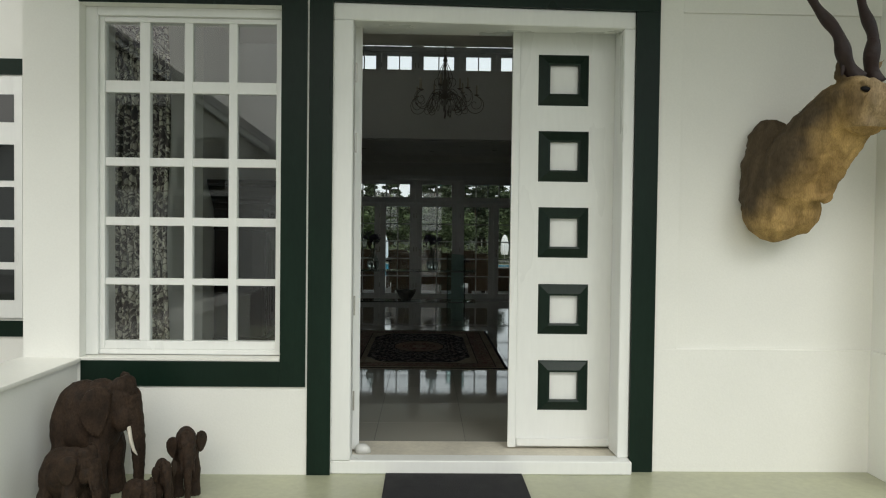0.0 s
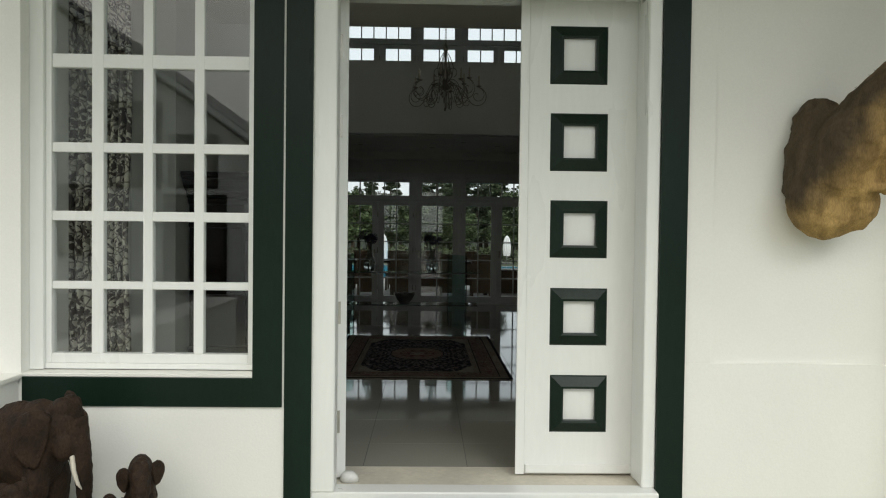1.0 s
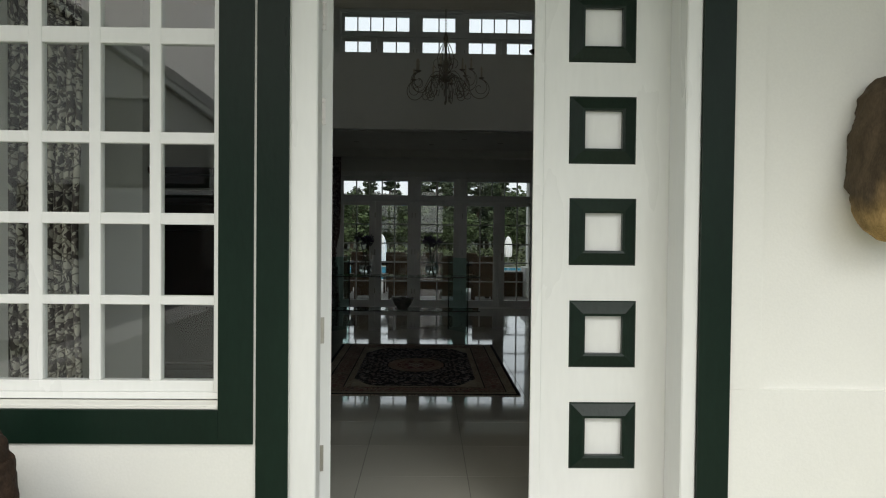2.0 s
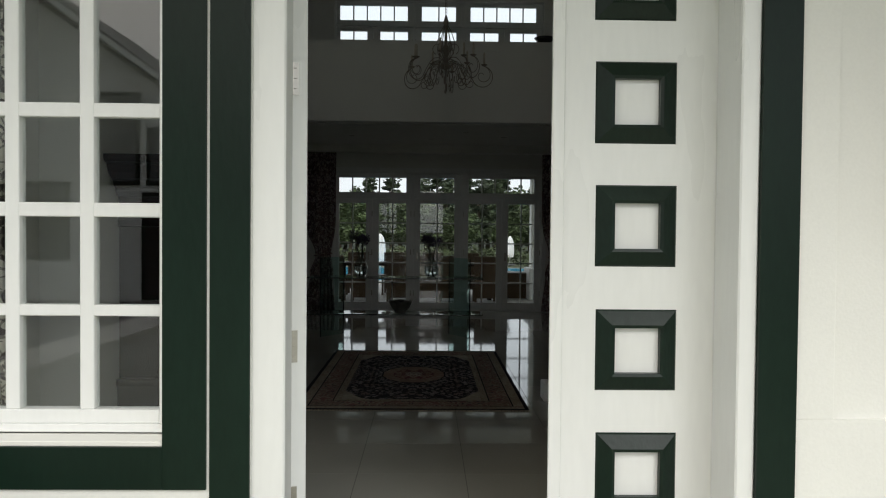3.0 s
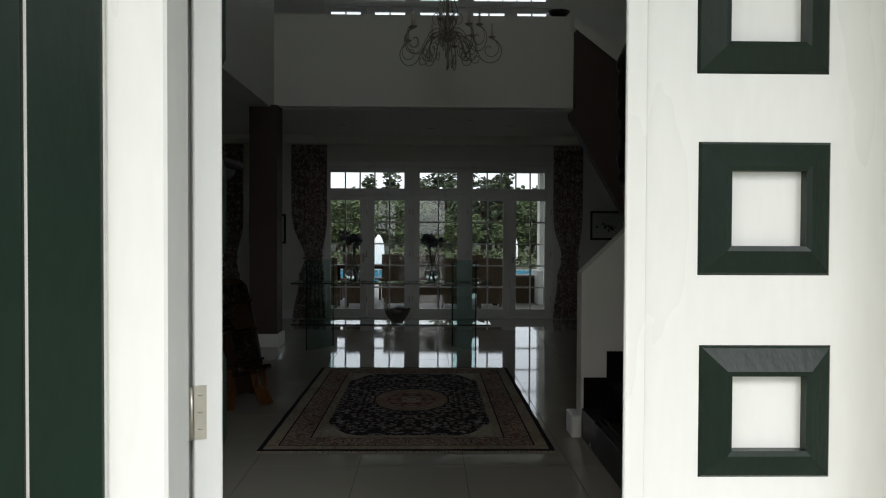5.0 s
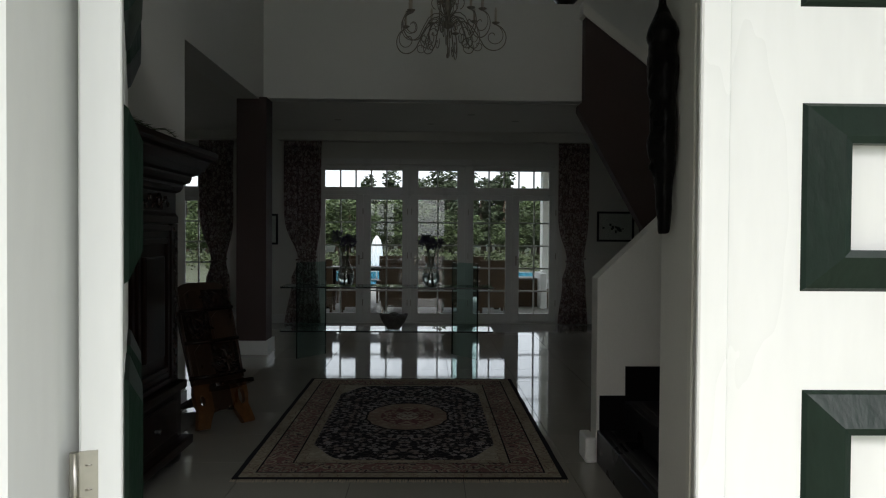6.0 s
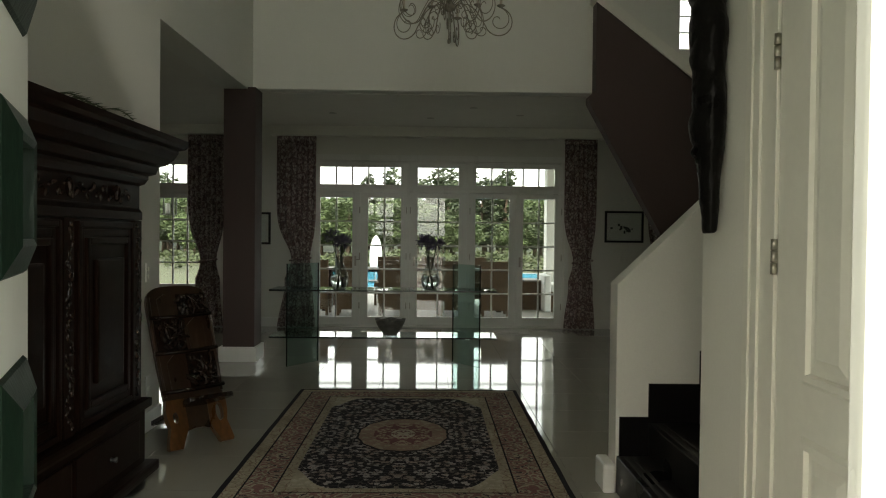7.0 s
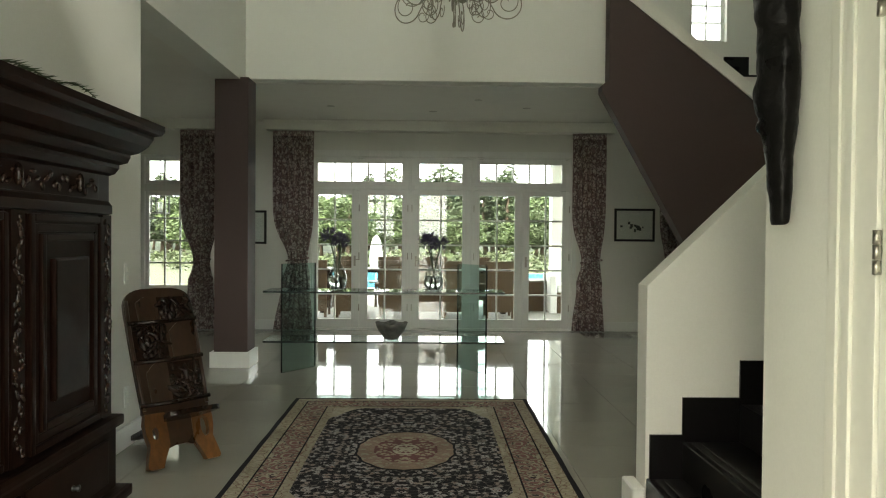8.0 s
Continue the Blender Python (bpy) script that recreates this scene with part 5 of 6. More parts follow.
def wardrobe():
    y0, y1, xb, xf = 5.25, 6.74, LEFT_X + 0.02, -1.14
    wd = thing("wardrobe", "massive dark carved wooden wardrobe with bun feet", "wardrobe")
    def add(name, boxes, parent=None, edge=0.006, material=DARK_WOOD, label=""):
        bm = bmesh.new()
        for b in boxes:
            box(bm, *b)
        bevel(bm, edge, 2)
        return part(name, bm, material, parent or wd, label)
    add("carcass", [(xb, xf, y0, y1, 0.14, 1.62)])
    # one continuous cornice, mitred round the front and both ends
    bm = bmesh.new()
    profile = [(0.0, 1.36), (0.02, 1.365), (0.02, 1.40), (0.008, 1.42), (0.008, 1.53), (0.03, 1.54), (0.045, 1.565), (0.045, 1.58), (0.075, 1.59), (0.085, 1.615), (0.085, 1.625), (0.115, 1.635), (0.15, 1.665), (0.17, 1.70), (0.17, 1.712), (0.20, 1.72), (0.212, 1.735), (0.212, 1.762), (0.0, 1.763)]
    loops = [[bm.verts.new(c) for c in ((xb, y0 - o, z), (xf + o, y0 - o, z), (xf + o, y1 + 0.55 * o, z), (xb, y1 + 0.55 * o, z))] for o, z in profile]
    for a, b in zip(loops, loops[1:]):
        for k in range(3):
            bm.faces.new((a[k], a[k + 1], b[k + 1], b[k]))
        bm.faces.new((a[3], a[0], b[0], b[3]))
    bm.faces.new(loops[-1])
    part("cornice", bm, DARK_WOOD, wd, "deep moulded cornice")
    # base
    add("plinth_drawer_box", [(xb, xf + 0.03, y0 - 0.03, y1 + 0.03, 0.16, 0.44)])
    add("base_moulding", [(xb, xf + 0.09, y0 - 0.08, y1 + 0.07, 0.12, 0.17)], edge=0.018)
    add("waist_moulding", [(xb, xf + 0.06, y0 - 0.05, y1 + 0.05, 0.44, 0.485)], edge=0.014)
    for y in (y0 + 0.4, y1 - 0.4):
        dr = add("drawer", [(xf + 0.03, xf + 0.042, y - 0.33, y + 0.33, 0.21, 0.40)])
        bm = bmesh.new()
        lathe(bm, [(0.0, 0.03), (0.014, 0.025), (0.008, 0.01), (0.012, 0.0)], sides=12)
        bmesh.ops.transform(bm, matrix=pose(xf + 0.042, y, 0.30, 0, 90, 0), verts=bm.verts[:])
        part("knob", bm, BLACK, dr)
    mid = (y0 + y1) / 2
    for a, b in ((y0 + 0.10, mid - 0.07), (mid + 0.07, y1 - 0.10)):
        d = add("door", [(xf, xf + 0.016, a, b, 0.50, 1.35)])
        for r, o in ((0.0, 0.030), (0.035, 0.022), (0.07, 0.034)):
            add("moulding", [(xf + 0.016, xf + o, a + r, a + r + 0.028, 0.50 + r, 1.35 - r), (xf + 0.016, xf + o, b - r - 0.028, b - r, 0.50 + r, 1.35 - r),
                             (xf + 0.016, xf + o, a + r + 0.028, b - r - 0.028, 0.50 + r, 0.528 + r), (xf + 0.016, xf + o, a + r + 0.028, b - r - 0.028, 1.322 - r, 1.35 - r)], d)
        add("panel", [(xf + 0.016, xf + 0.040, a + 0.15, b - 0.15, 0.66, 1.19)], d, 0.012)
    rnd = random.Random(3)
    for y in (y0 + 0.045, mid, y1 - 0.045):
        bm = bmesh.new()
        box(bm, xf, xf + 0.022, y - 0.042, y + 0.042, 0.49, 1.36)
        pilaster = part("carved_pilaster", bm, DARK_WOOD, wd, "carved foliage pilaster")
        for k in range(46):
            z = 0.52 + 0.018 * k
            bm = bmesh.new()
            blob(bm, (xf + 0.021, y + rnd.uniform(-0.026, 0.026), z), (rnd.uniform(0.006, 0.013), rnd.uniform(0.006, 0.012), rnd.uniform(0.012, 0.024)), (rnd.uniform(-65, 65), 0, 0), 2)
            part("carved_leaf", bm, CARVING, pilaster, smooth=True)
    frieze = add("carved_frieze", [(xf, xf + 0.010, y0 + 0.10, y1 - 0.10, 1.425, 1.525)], edge=0.003, label="carved leaf frieze")
    for k in range(40):
        y = y0 + 0.15 + 1.20 * k / 39
        bm = bmesh.new()
        blob(bm, (xf + 0.012, y, 1.475 + 0.025 * math.sin(k * 1.7)), (0.010, 0.019, 0.009), (rnd.uniform(0, 120), 0, 0), 2)
        part("carved_leaf", bm, CARVING, frieze, smooth=True)
    for k in range(3):
        bm = bmesh.new()
        blob(bm, (xf + 0.02, y0 + 0.3 + 0.45 * k, 1.48), (0.018, 0.016, 0.040), (0, 0, 0), 2)
        part("carved_boss", bm, CARVING, frieze, smooth=True)
    for y in (y0 + 0.06, y1 + 0.03):
        for x in (xf - 0.06, xb + 0.09):
            bm = bmesh.new()
            lathe(bm, [(0.0, 0.0), (0.05, 0.0), (0.085, 0.03), (0.09, 0.06), (0.07, 0.095), (0.045, 0.12), (0.0, 0.12)], sides=20)
            f = part("bun_foot", bm, BLACK, wd, "black turned bun foot")
            f.location = (x, y, 0)
    return wd


wardrobe()
fern = thing("fern_garland", "dried green fern fronds lying along the wardrobe top", "fern", at=pose(-1.02, 5.98, 1.763))
rnd = random.Random(8)
for k in range(4):
    bm = bmesh.new()
    y = -0.34 + 0.10 * k
    side, rise = rnd.uniform(-0.01, 0.05), rnd.uniform(0.012, 0.030)
    pts = [Vector((side + 0.004 * i, y + 0.042 * i, 0.010 + rise * math.sin(math.pi * i / 6))) for i in range(7)]
    tube(bm, pts, 0.002, 5)
    for i in range(18):
        p = pts[i // 3].lerp(pts[i // 3 + 1], (i % 3) / 3)
        for s in (-1, 1):
            q = p + Vector((s * (0.042 - 0.0016 * i), 0.018, rnd.uniform(-0.006, 0.012)))
            q.z = max(q.z, 0.004)
            w_ = Vector((0, 0.010, 0))
            a = [bm.verts.new(c) for c in (p - w_, q, p + w_)]
            bm.faces.new(a)
    part("frond", bm, FERN, fern)


def mask():
    """A tall carved figure panel on the wall, kept to its plain outline."""
    bm = bmesh.new()
    prof = [(1.32, 0.030), (1.36, 0.034), (1.50, 0.045), (1.62, 0.066), (1.75, 0.072), (1.84, 0.066), (1.92, 0.080), (2.00, 0.082), (2.05, 0.070), (2.09, 0.085), (2.13, 0.070), (2.17, 0.045), (2.21, 0.022), (2.30, 0.010)]
    tube(bm, [(0, 5.43 - 0.06 * (1.9 - z), z) for z, r in prof], [r for z, r in prof], 16)
    for z, r in ((2.03, 0.035), (1.88, 0.05), (1.66, 0.06)):
        blob(bm, (-0.055, 5.42, z), (0.03, 0.04, r), (0, 0, 0), 3)
    for z in (1.60, 1.80, 1.97):
        tube(bm, [(-0.01, 5.35, z), (-0.07, 5.42, z - 0.02), (-0.01, 5.50, z)], 0.012, 8)
    bmesh.ops.transform(bm, matrix=pose(RIGHT_X - 0.055, 0, 0) @ Matrix.Diagonal((0.72, 1, 1, 1)), verts=bm.verts[:])
    return organic("carved_wall_figure", bm, EBONY, "tall black carved wooden figure hung on the hall wall", "wall carving", 0.008, 3, "", None, 0.010)


mask()


def chandelier():
    c = thing("chandelier", "wrought iron chandelier with scrolled candle arms", "chandelier", at=pose(0.44, 9.24, 0))
    z0 = 2.88
    bm = bmesh.new()
    lathe(bm, [(0.0, z0), (0.010, z0 + 0.005), (0.012, z0 + 0.03), (0.005, z0 + 0.05), (0.006, z0 + 0.26), (0.05, z0 + 0.28), (0.062, z0 + 0.30), (0.03, z0 + 0.33), (0.022, z0 + 0.40), (0.035, z0 + 0.47), (0.016, z0 + 0.54), (0.016, z0 + 0.74), (0.032, z0 + 0.78), (0.010, z0 + 0.86), (0.0, z0 + 0.87)], sides=16)
    part("stem", bm, IRON, c)
    bm = bmesh.new()
    z = z0 + 0.86
    while z < TOP - 0.05:
        tube(bm, [(0.010 * math.cos(a), 0.004 * math.sin(2 * a), z + 0.022 + 0.02 * math.sin(a)) for a in (2 * math.pi * k / 10 for k in range(11))], 0.0028, 5)
        z += 0.033
    part("chain", bm, IRON, c)
    bm = bmesh.new()
    lathe(bm, [(0.0, TOP - 0.06), (0.04, TOP - 0.05), (0.06, TOP - 0.005), (0.0, TOP - 0.004)], sides=16)
    part("ceiling_rose", bm, IRON, c)

    def curl(cx, cz, r0, r1, a0, a1, n=22):
        return [(cx + (r0 + (r1 - r0) * k / n) * math.cos(a0 + (a1 - a0) * k / n), 0, cz + (r0 + (r1 - r0) * k / n) * math.sin(a0 + (a1 - a0) * k / n)) for k in range(n + 1)]

    arm_mesh = bmesh.new()
    # long arch from the hub, dropping into a wide C under the candle cup
    arch = [(0.03, 0, z0 + 0.30), (0.09, 0, z0 + 0.335), (0.16, 0, z0 + 0.33), (0.22, 0, z0 + 0.29), (0.27, 0, z0 + 0.22), (0.31, 0, z0 + 0.155)]
    tube(arm_mesh, arch + curl(0.415, z0 + 0.205, 0.118, 0.115, -2.55, 1.35, 20), 0.0048, 6)
    tube(arm_mesh, curl(0.415, z0 + 0.215, 0.105, 0.014, 1.35, -5.6, 32), 0.0038, 6)
    tube(arm_mesh, curl(0.275, z0 + 0.125, 0.062, 0.010, 2.6, 9.6, 28), 0.0036, 6)
    tube(arm_mesh, curl(0.14, z0 + 0.24, 0.05, 0.010, 0.4, 7.0, 24), 0.0034, 6)
    arm_mesh = mesh_of("arm", arm_mesh, IRON)
    short = bmesh.new()
    s = [(0.03, 0, z0 + 0.31), (0.09, 0, z0 + 0.36), (0.16, 0, z0 + 0.33), (0.22, 0, z0 + 0.24), (0.26, 0, z0 + 0.14)]
    tube(short, s + curl(0.20, z0 + 0.12, 0.065, 0.012, 0.2, -7.4, 30), 0.004, 6)
    short = mesh_of("scroll", short, IRON)
    crown = bmesh.new()
    tube(crown, [(0.015, 0, z0 + 0.76), (0.06, 0, z0 + 0.68), (0.10, 0, z0 + 0.56), (0.085, 0, z0 + 0.44), (0.03, 0, z0 + 0.38)] , 0.0045, 6)
    tube(crown, curl(0.085, z0 + 0.50, 0.07, 0.012, -1.2, 5.6, 26), 0.004, 6)
    crown = mesh_of("crown_scroll", crown, IRON)
    cup = bmesh.new()
    lathe(cup, [(0.0, 0.0), (0.012, 0.002), (0.034, 0.016), (0.036, 0.020), (0.010, 0.014), (0.0, 0.014)], sides=12)
    cup = mesh_of("candle_cup", cup, IRON)
    sleeve = bmesh.new()
    lathe(sleeve, [(0.0, 0.0), (0.011, 0.0), (0.011, 0.085), (0.008, 0.09), (0.012, 0.11), (0.006, 0.135), (0.0, 0.145)], sides=10)
    sleeve = mesh_of("candle", sleeve, CANDLE)
    for k in range(10):
        a = 2 * math.pi * k / 10 + 0.12
        far = k % 2 == 0
        r = 1.0 if far else 0.78
        o = part("arm", arm_mesh, None, c)
        o.matrix_basis = pose(0, 0, 0 if far else 0.06, 0, 0, math.degrees(a)) @ Matrix.Diagonal((r, 1, 1, 1))
        base = o.matrix_basis @ Vector((0.435, 0, z0 + 0.318))
        u = part("candle_cup", cup, None, c)
        u.location = base
        sl = part("candle", sleeve, None, u)
        sl.location = (0, 0, 0.015)
    for k in range(6):
        a = 60 * k + 25
        o = part("scroll", short, None, c)
        o.matrix_basis = pose(0, 0, 0, 0, 0, a)
        o = part("crown_scroll", crown, None, c)
        o.matrix_basis = pose(0, 0, 0, 0, 0, a + 30)
    return c


chandelier()


def curtain(x0, x1, pinch0, pinch1, z_top, z_tie, side, name="curtain"):
    """A heavy drape gathered at a tie-back."""
    cu = thing(name, "patterned brown and grey curtain held by a tie-back", "curtain", "living room curtains", at=pose(0, FAR_Y - 0.10, 0))
    bm = bmesh.new()
    rows, cols = 40, 60
    g = []
    for j in range(rows + 1):
        z = z_top - (z_top - 0.012) * j / rows
        k = math.exp(-((z - z_tie) / 0.33) ** 2)
        k = max(k, 0.55 * math.exp(-((z - z_tie + 0.35) / 0.4) ** 2) if z < z_tie else 0)
        a, b = x0 + (pinch0 - x0) * k, x1 + (pinch1 - x1) * k
        row = []
        for i in range(cols + 1):
            f = i / cols
            fold = math.sin(f * 2 * math.pi * 7 + 0.6 * math.sin(z * 2.3)) * (0.032 - 0.012 * k) + 0.010 * math.sin(f * 31 + z * 1.7)
            row.append(bm.verts.new((a + (b - a) * f, fold, z)))
        g.append(row)
    for j in range(rows):
        for i in range(cols):
            bm.faces.new((g[j][i], g[j][i + 1], g[j + 1][i + 1], g[j + 1][i])).smooth = True
    drape = part("drape", bm, CURTAIN, cu)
    sol = drape.modifiers.new("cloth", "SOLIDIFY")
    sol.thickness = 0.004
    bm = bmesh.new()
    n = 20
    tube(bm, [((pinch0 + pinch1) / 2 + (pinch1 - pinch0) * 0.56 * math.cos(t), 0.048 * math.sin(t), z_tie + 0.02 * math.cos(t)) for t in (2 * math.pi * k / n for k in range(n + 1))], 0.014, 6)
    part("tie_back", bm, CURTAIN, cu)
    bm = bmesh.new()
    box(bm, x0, x1, -0.035, 0.035, z_top - 0.07, z_top)
    bevel(bm, 0.01, 2)
    part("heading", bm, CURTAIN, cu)
    return cu


curtain(-1.82, -1.28, -1.62, -1.36, 2.655, 0.95, 1)
curtain(2.18, 2.63, 2.32, 2.57, 2.655, 0.95, -1)
curtain(-3.04, -2.55, -2.88, -2.66, 2.655, 0.92, 1)
curtain(3.36, 3.75, 3.45, 3.62, 2.4, 0.95, 1)


def picture(x0, x1, z0, z1, seed, label):
    p = thing("picture", label, "picture", "framed drawings", at=pose(0, FAR_Y - 0.004, 0))
    b = 0.03
    for q in ((x0, x1, z0, z0 + b), (x0, x1, z1 - b, z1), (x0, x0 + b, z0 + b, z1 - b), (x1 - b, x1, z0 + b, z1 - b)):
        bm = bmesh.new()
        box(bm, q[0], q[1], -0.028, 0, q[2], q[3])
        bevel(bm, 0.003, 1)
        part("frame_side", bm, BLACK, p)
    bm = bmesh.new()
    box(bm, x0 + b, x1 - b, -0.012, -0.002, z0 + b, z1 - b)
    sheet = part("print", bm, PAPER, p, "pale print with a dark drawing")
    rnd = random.Random(seed)
    cx, cz = (x0 + x1) / 2, (z0 + z1) / 2
    for _ in range(12):
        x, z = cx + rnd.gauss(0, 0.05), cz - 0.01 + rnd.gauss(0, 0.03)
        bm = bmesh.new()
        box(bm, x - 0.012, x + rnd.uniform(0.004, 0.03), -0.0135, -0.0125, z - rnd.uniform(0.01, 0.035), z + 0.012)
        part("ink_mark", bm, INK, sheet)
    bm = bmesh.new()
    box(bm, x0 + b, x1 - b, -0.0165, -0.0155, z0 + b, z1 - b)
    g = part("glazing", bm, PANE, p)
    g.visible_shadow = False
    return p


picture(2.77, 3.32, 1.225, 1.67, 2, "small drawing in a black frame beside the curtain")
picture(-2.48, -1.92, 1.15, 1.60, 7, "small drawing in a black frame behind the column")


def wall_plate(x, y, z, facing, w, h, label, category):
    pl = thing("switch_plate" if category == "light switch" else "socket_plate", label, category, at=pose(x, y, z, 0, 0, facing))
    bm = bmesh.new()
    box(bm, -w / 2, w / 2, -0.008, 0, -h / 2, h / 2)
    bevel(bm, 0.003, 2)
    part("plate", bm, PLASTIC, pl)
    for dz in (-h / 5, h / 5):
        bm = bmesh.new()
        box(bm, -w / 5, w / 5, -0.012, -0.007, dz - h / 9, dz + h / 9)
        bevel(bm, 0.002, 1)
        part("rocker", bm, CREAM_PAINT, pl)
    return pl


wall_plate(LEFT_X, 7.98, 1.04, 90, 0.075, 0.125, "white double light switch on the hall wall", "light switch")
wall_plate(LEFT_X, 7.98, 0.30, 90, 0.075, 0.125, "white wall socket above the skirting", "socket")
wall_plate(3.06, FAR_Y, 0.99, 0, 0.11, 0.075, "white light switch under the drawing", "light switch")
wall_plate(3.06, FAR_Y, 1.81, 0, 0.13, 0.10, "white alarm sensor box over the drawing", "sensor")
bm = bmesh.new()
lathe(bm, [(0.0, 0.0), (0.06, 0.0), (0.10, 0.03), (0.14, 0.07), (0.13, 0.075), (0.0, 0.03)], sides=20)
b = tagged(part("dark_bowl", bm, BLACK, smooth=True), "dark shallow bowl on the balcony parapet", "bowl")
b.location = (1.80, 10.965, 3.88)
for x, y in ((-0.9, 12.3), (0.3, 12.6), (1.4, 12.3), (0.8, 11.8)):
    bm = bmesh.new()
    lathe(bm, [(0.0, -0.004), (0.034, -0.005), (0.046, -0.003), (0.048, 0.0)], sides=18)
    d = tagged(part("downlight", bm, STEEL), "small round steel recessed ceiling downlight", "downlight", "ceiling downlights")
    d.location = (x, y, SOFFIT - 0.011)

# drape inside the front window
cu = thing("hall_curtain", "cream and brown leaf patterned hall curtain", "curtain")
for a, b in ((-1.835, -1.655), (-1.655, -1.475)):
    bm = bmesh.new()
    g = [[bm.verts.new((a + (b - a) * i / 30 + 0.012 * math.sin(j * 0.5), 3.985 + 0.030 * math.sin(i * 0.84), 0.02 + 2.68 * j / 20)) for i in range(31)] for j in range(21)]
    for j in range(20):
        for i in range(30):
            bm.faces.new((g[j][i], g[j][i + 1], g[j + 1][i + 1], g[j + 1][i])).smooth = True
    o = part("drape", bm, LEAF_CURTAIN, cu)
    s = o.modifiers.new("cloth", "SOLIDIFY")
    s.thickness = 0.004
bm = bmesh.new()
tube(bm, [(-1.84, 3.98, 2.72), (-0.5, 3.98, 2.72)], 0.012, 8)
part("rail", bm, IRON, cu)

# ---- garden side ----
solid("patio", [(-9, 9, FAR_Y + 0.25, 22.5, -0.3, -0.06)], PATIO, "pale paved patio behind the house", "pavement")
solid("pool_coping", [(-6, 8, 22.5, 31.5, -0.3, -0.10)], PATIO, "pale stone surround of the swimming pool", "pavement")
solid("pool", [(-4, 6, 23.2, 30.8, -0.2, -0.088)], POOL, "bright blue swimming pool water", "pool")
solid("veranda_post", [(2.55, 2.9, 17.4, 17.75, -0.06, 2.72)], WHITE_WALL, "square white plastered veranda post", "post", kind="object", edge=0.01)

solid("veranda_roof", [(-6.0, 6.0, FAR_Y + 0.25, 17.95, 2.72, 2.86)], WHITE_WALL, "flat white veranda roof over the patio", "roof")


def hanging_lantern(x, y, z):
    """A glazed box lantern on a rod from the veranda roof."""
    lt = thing("hanging_lantern", "dark metal glazed lantern hanging from the veranda roof", "lantern", at=pose(x, y, z))
    bm = bmesh.new()
    tube(bm, [(0, 0, 0.36), (0, 0, 2.72 - z)], 0.008, 6)
    part("rod", bm, BLACK, lt)
    bm = bmesh.new()
    lathe(bm, [(0.0, 0.36), (0.03, 0.35), (0.15, 0.29), (0.16, 0.28), (0.0, 0.28)], sides=4)
    part("cap", bm, BLACK, lt)
    bm = bmesh.new()
    box(bm, -0.11, 0.11, -0.11, 0.11, -0.02, 0.0)
    bevel(bm, 0.004, 1)
    part("base", bm, BLACK, lt)
    for sx in (-1, 1):
        for sy in (-1, 1):
            bm = bmesh.new()
            box(bm, sx * 0.10 - 0.009, sx * 0.10 + 0.009, sy * 0.10 - 0.009, sy * 0.10 + 0.009, 0.0, 0.285)
            part("corner_post", bm, BLACK, lt)
    bm = bmesh.new()
    lathe(bm, [(0.0, 0.0), (0.035, 0.0), (0.035, 0.16), (0.0, 0.165)], sides=14)
    part("candle", bm, CANVAS, lt, "white candle")
    return lt


hanging_lantern(-3.84, 15.0, 1.60)


def wicker_chair():
    c = thing("wicker_chair", "brown woven wicker dining chair on the patio", "chair", "patio dining chairs")
    def add(name, boxes, material=WICKER, edge=0.012):
        bm = bmesh.new()
        for b in boxes:
            box(bm, *b)
        bevel(bm, edge, 2)
        part(name, bm, material, c)
    add("backrest", [(-0.235, 0.235, -0.26, -0.21, 0.40, 0.93)])
    add("seat", [(-0.235, 0.235, -0.21, 0.24, 0.37, 0.44)])
    add("back_skirt", [(-0.235, 0.235, -0.255, -0.215, 0.10, 0.40)])
    for x in (-0.21, 0.21):
        for y in (-0.235, 0.215):
            add("leg", [(x - 0.022, x + 0.022, y - 0.02, y + 0.02, 0.0, 0.37 if y > 0 else 0.10)], edge=0.004)
    return c


first = wicker_chair()
first.matrix_basis = pose(-1.62, 15.9, -0.06, 0, 0, 0)
for x, y, r in ((-1.02, 15.9, 3), (-0.30, 15.9, -2), (0.26, 15.92, 2), (0.74, 15.88, -4), (1.42, 15.9, 1), (-1.3, 17.7, 180), (-0.5, 17.7, 176), (0.4, 17.7, 183), (1.2, 17.7, 180)):
    copy_thing(first, pose(x, y, -0.06, 0, 0, r))
tb = thing("patio_table", "long dark wooden patio dining table", "table", at=pose(0, 16.8, -0.06))
bm = bmesh.new()
box(bm, -1.7, 1.7, -0.5, 0.5, 0.70, 0.75)
bevel(bm, 0.006, 1)
part("tabletop", bm, DARK_WOOD, tb)
for x in (-1.55, 1.55):
    for y in (-0.4, 0.4):
        bm = bmesh.new()
        box(bm, x - 0.045, x + 0.045, y - 0.045, y + 0.045, 0, 0.70)
        bevel(bm, 0.004, 1)
        part("leg", bm, DARK_WOOD, tb)
sofa = thing("patio_sofa", "cream cushioned wicker sofa on the patio", "sofa", at=pose(3.0, 16.9, -0.06))
for name, b, m in (("base", (-0.5, 0.7, -0.4, 0.4, 0.0, 0.36), WICKER), ("cushion", (-0.48, 0.68, -0.38, 0.38, 0.36, 0.50), CANVAS), ("arm", (-0.62, -0.5, -0.42, 0.42, 0.0, 0.66), CANVAS)):
    bm = bmesh.new()
    box(bm, *b)
    bevel(bm, 0.03, 3)
    part(name, bm, m, sofa)
st = thing("wicker_side_table", "round-cornered brown wicker side table", "side table", at=pose(2.15, 17.2, -0.06))
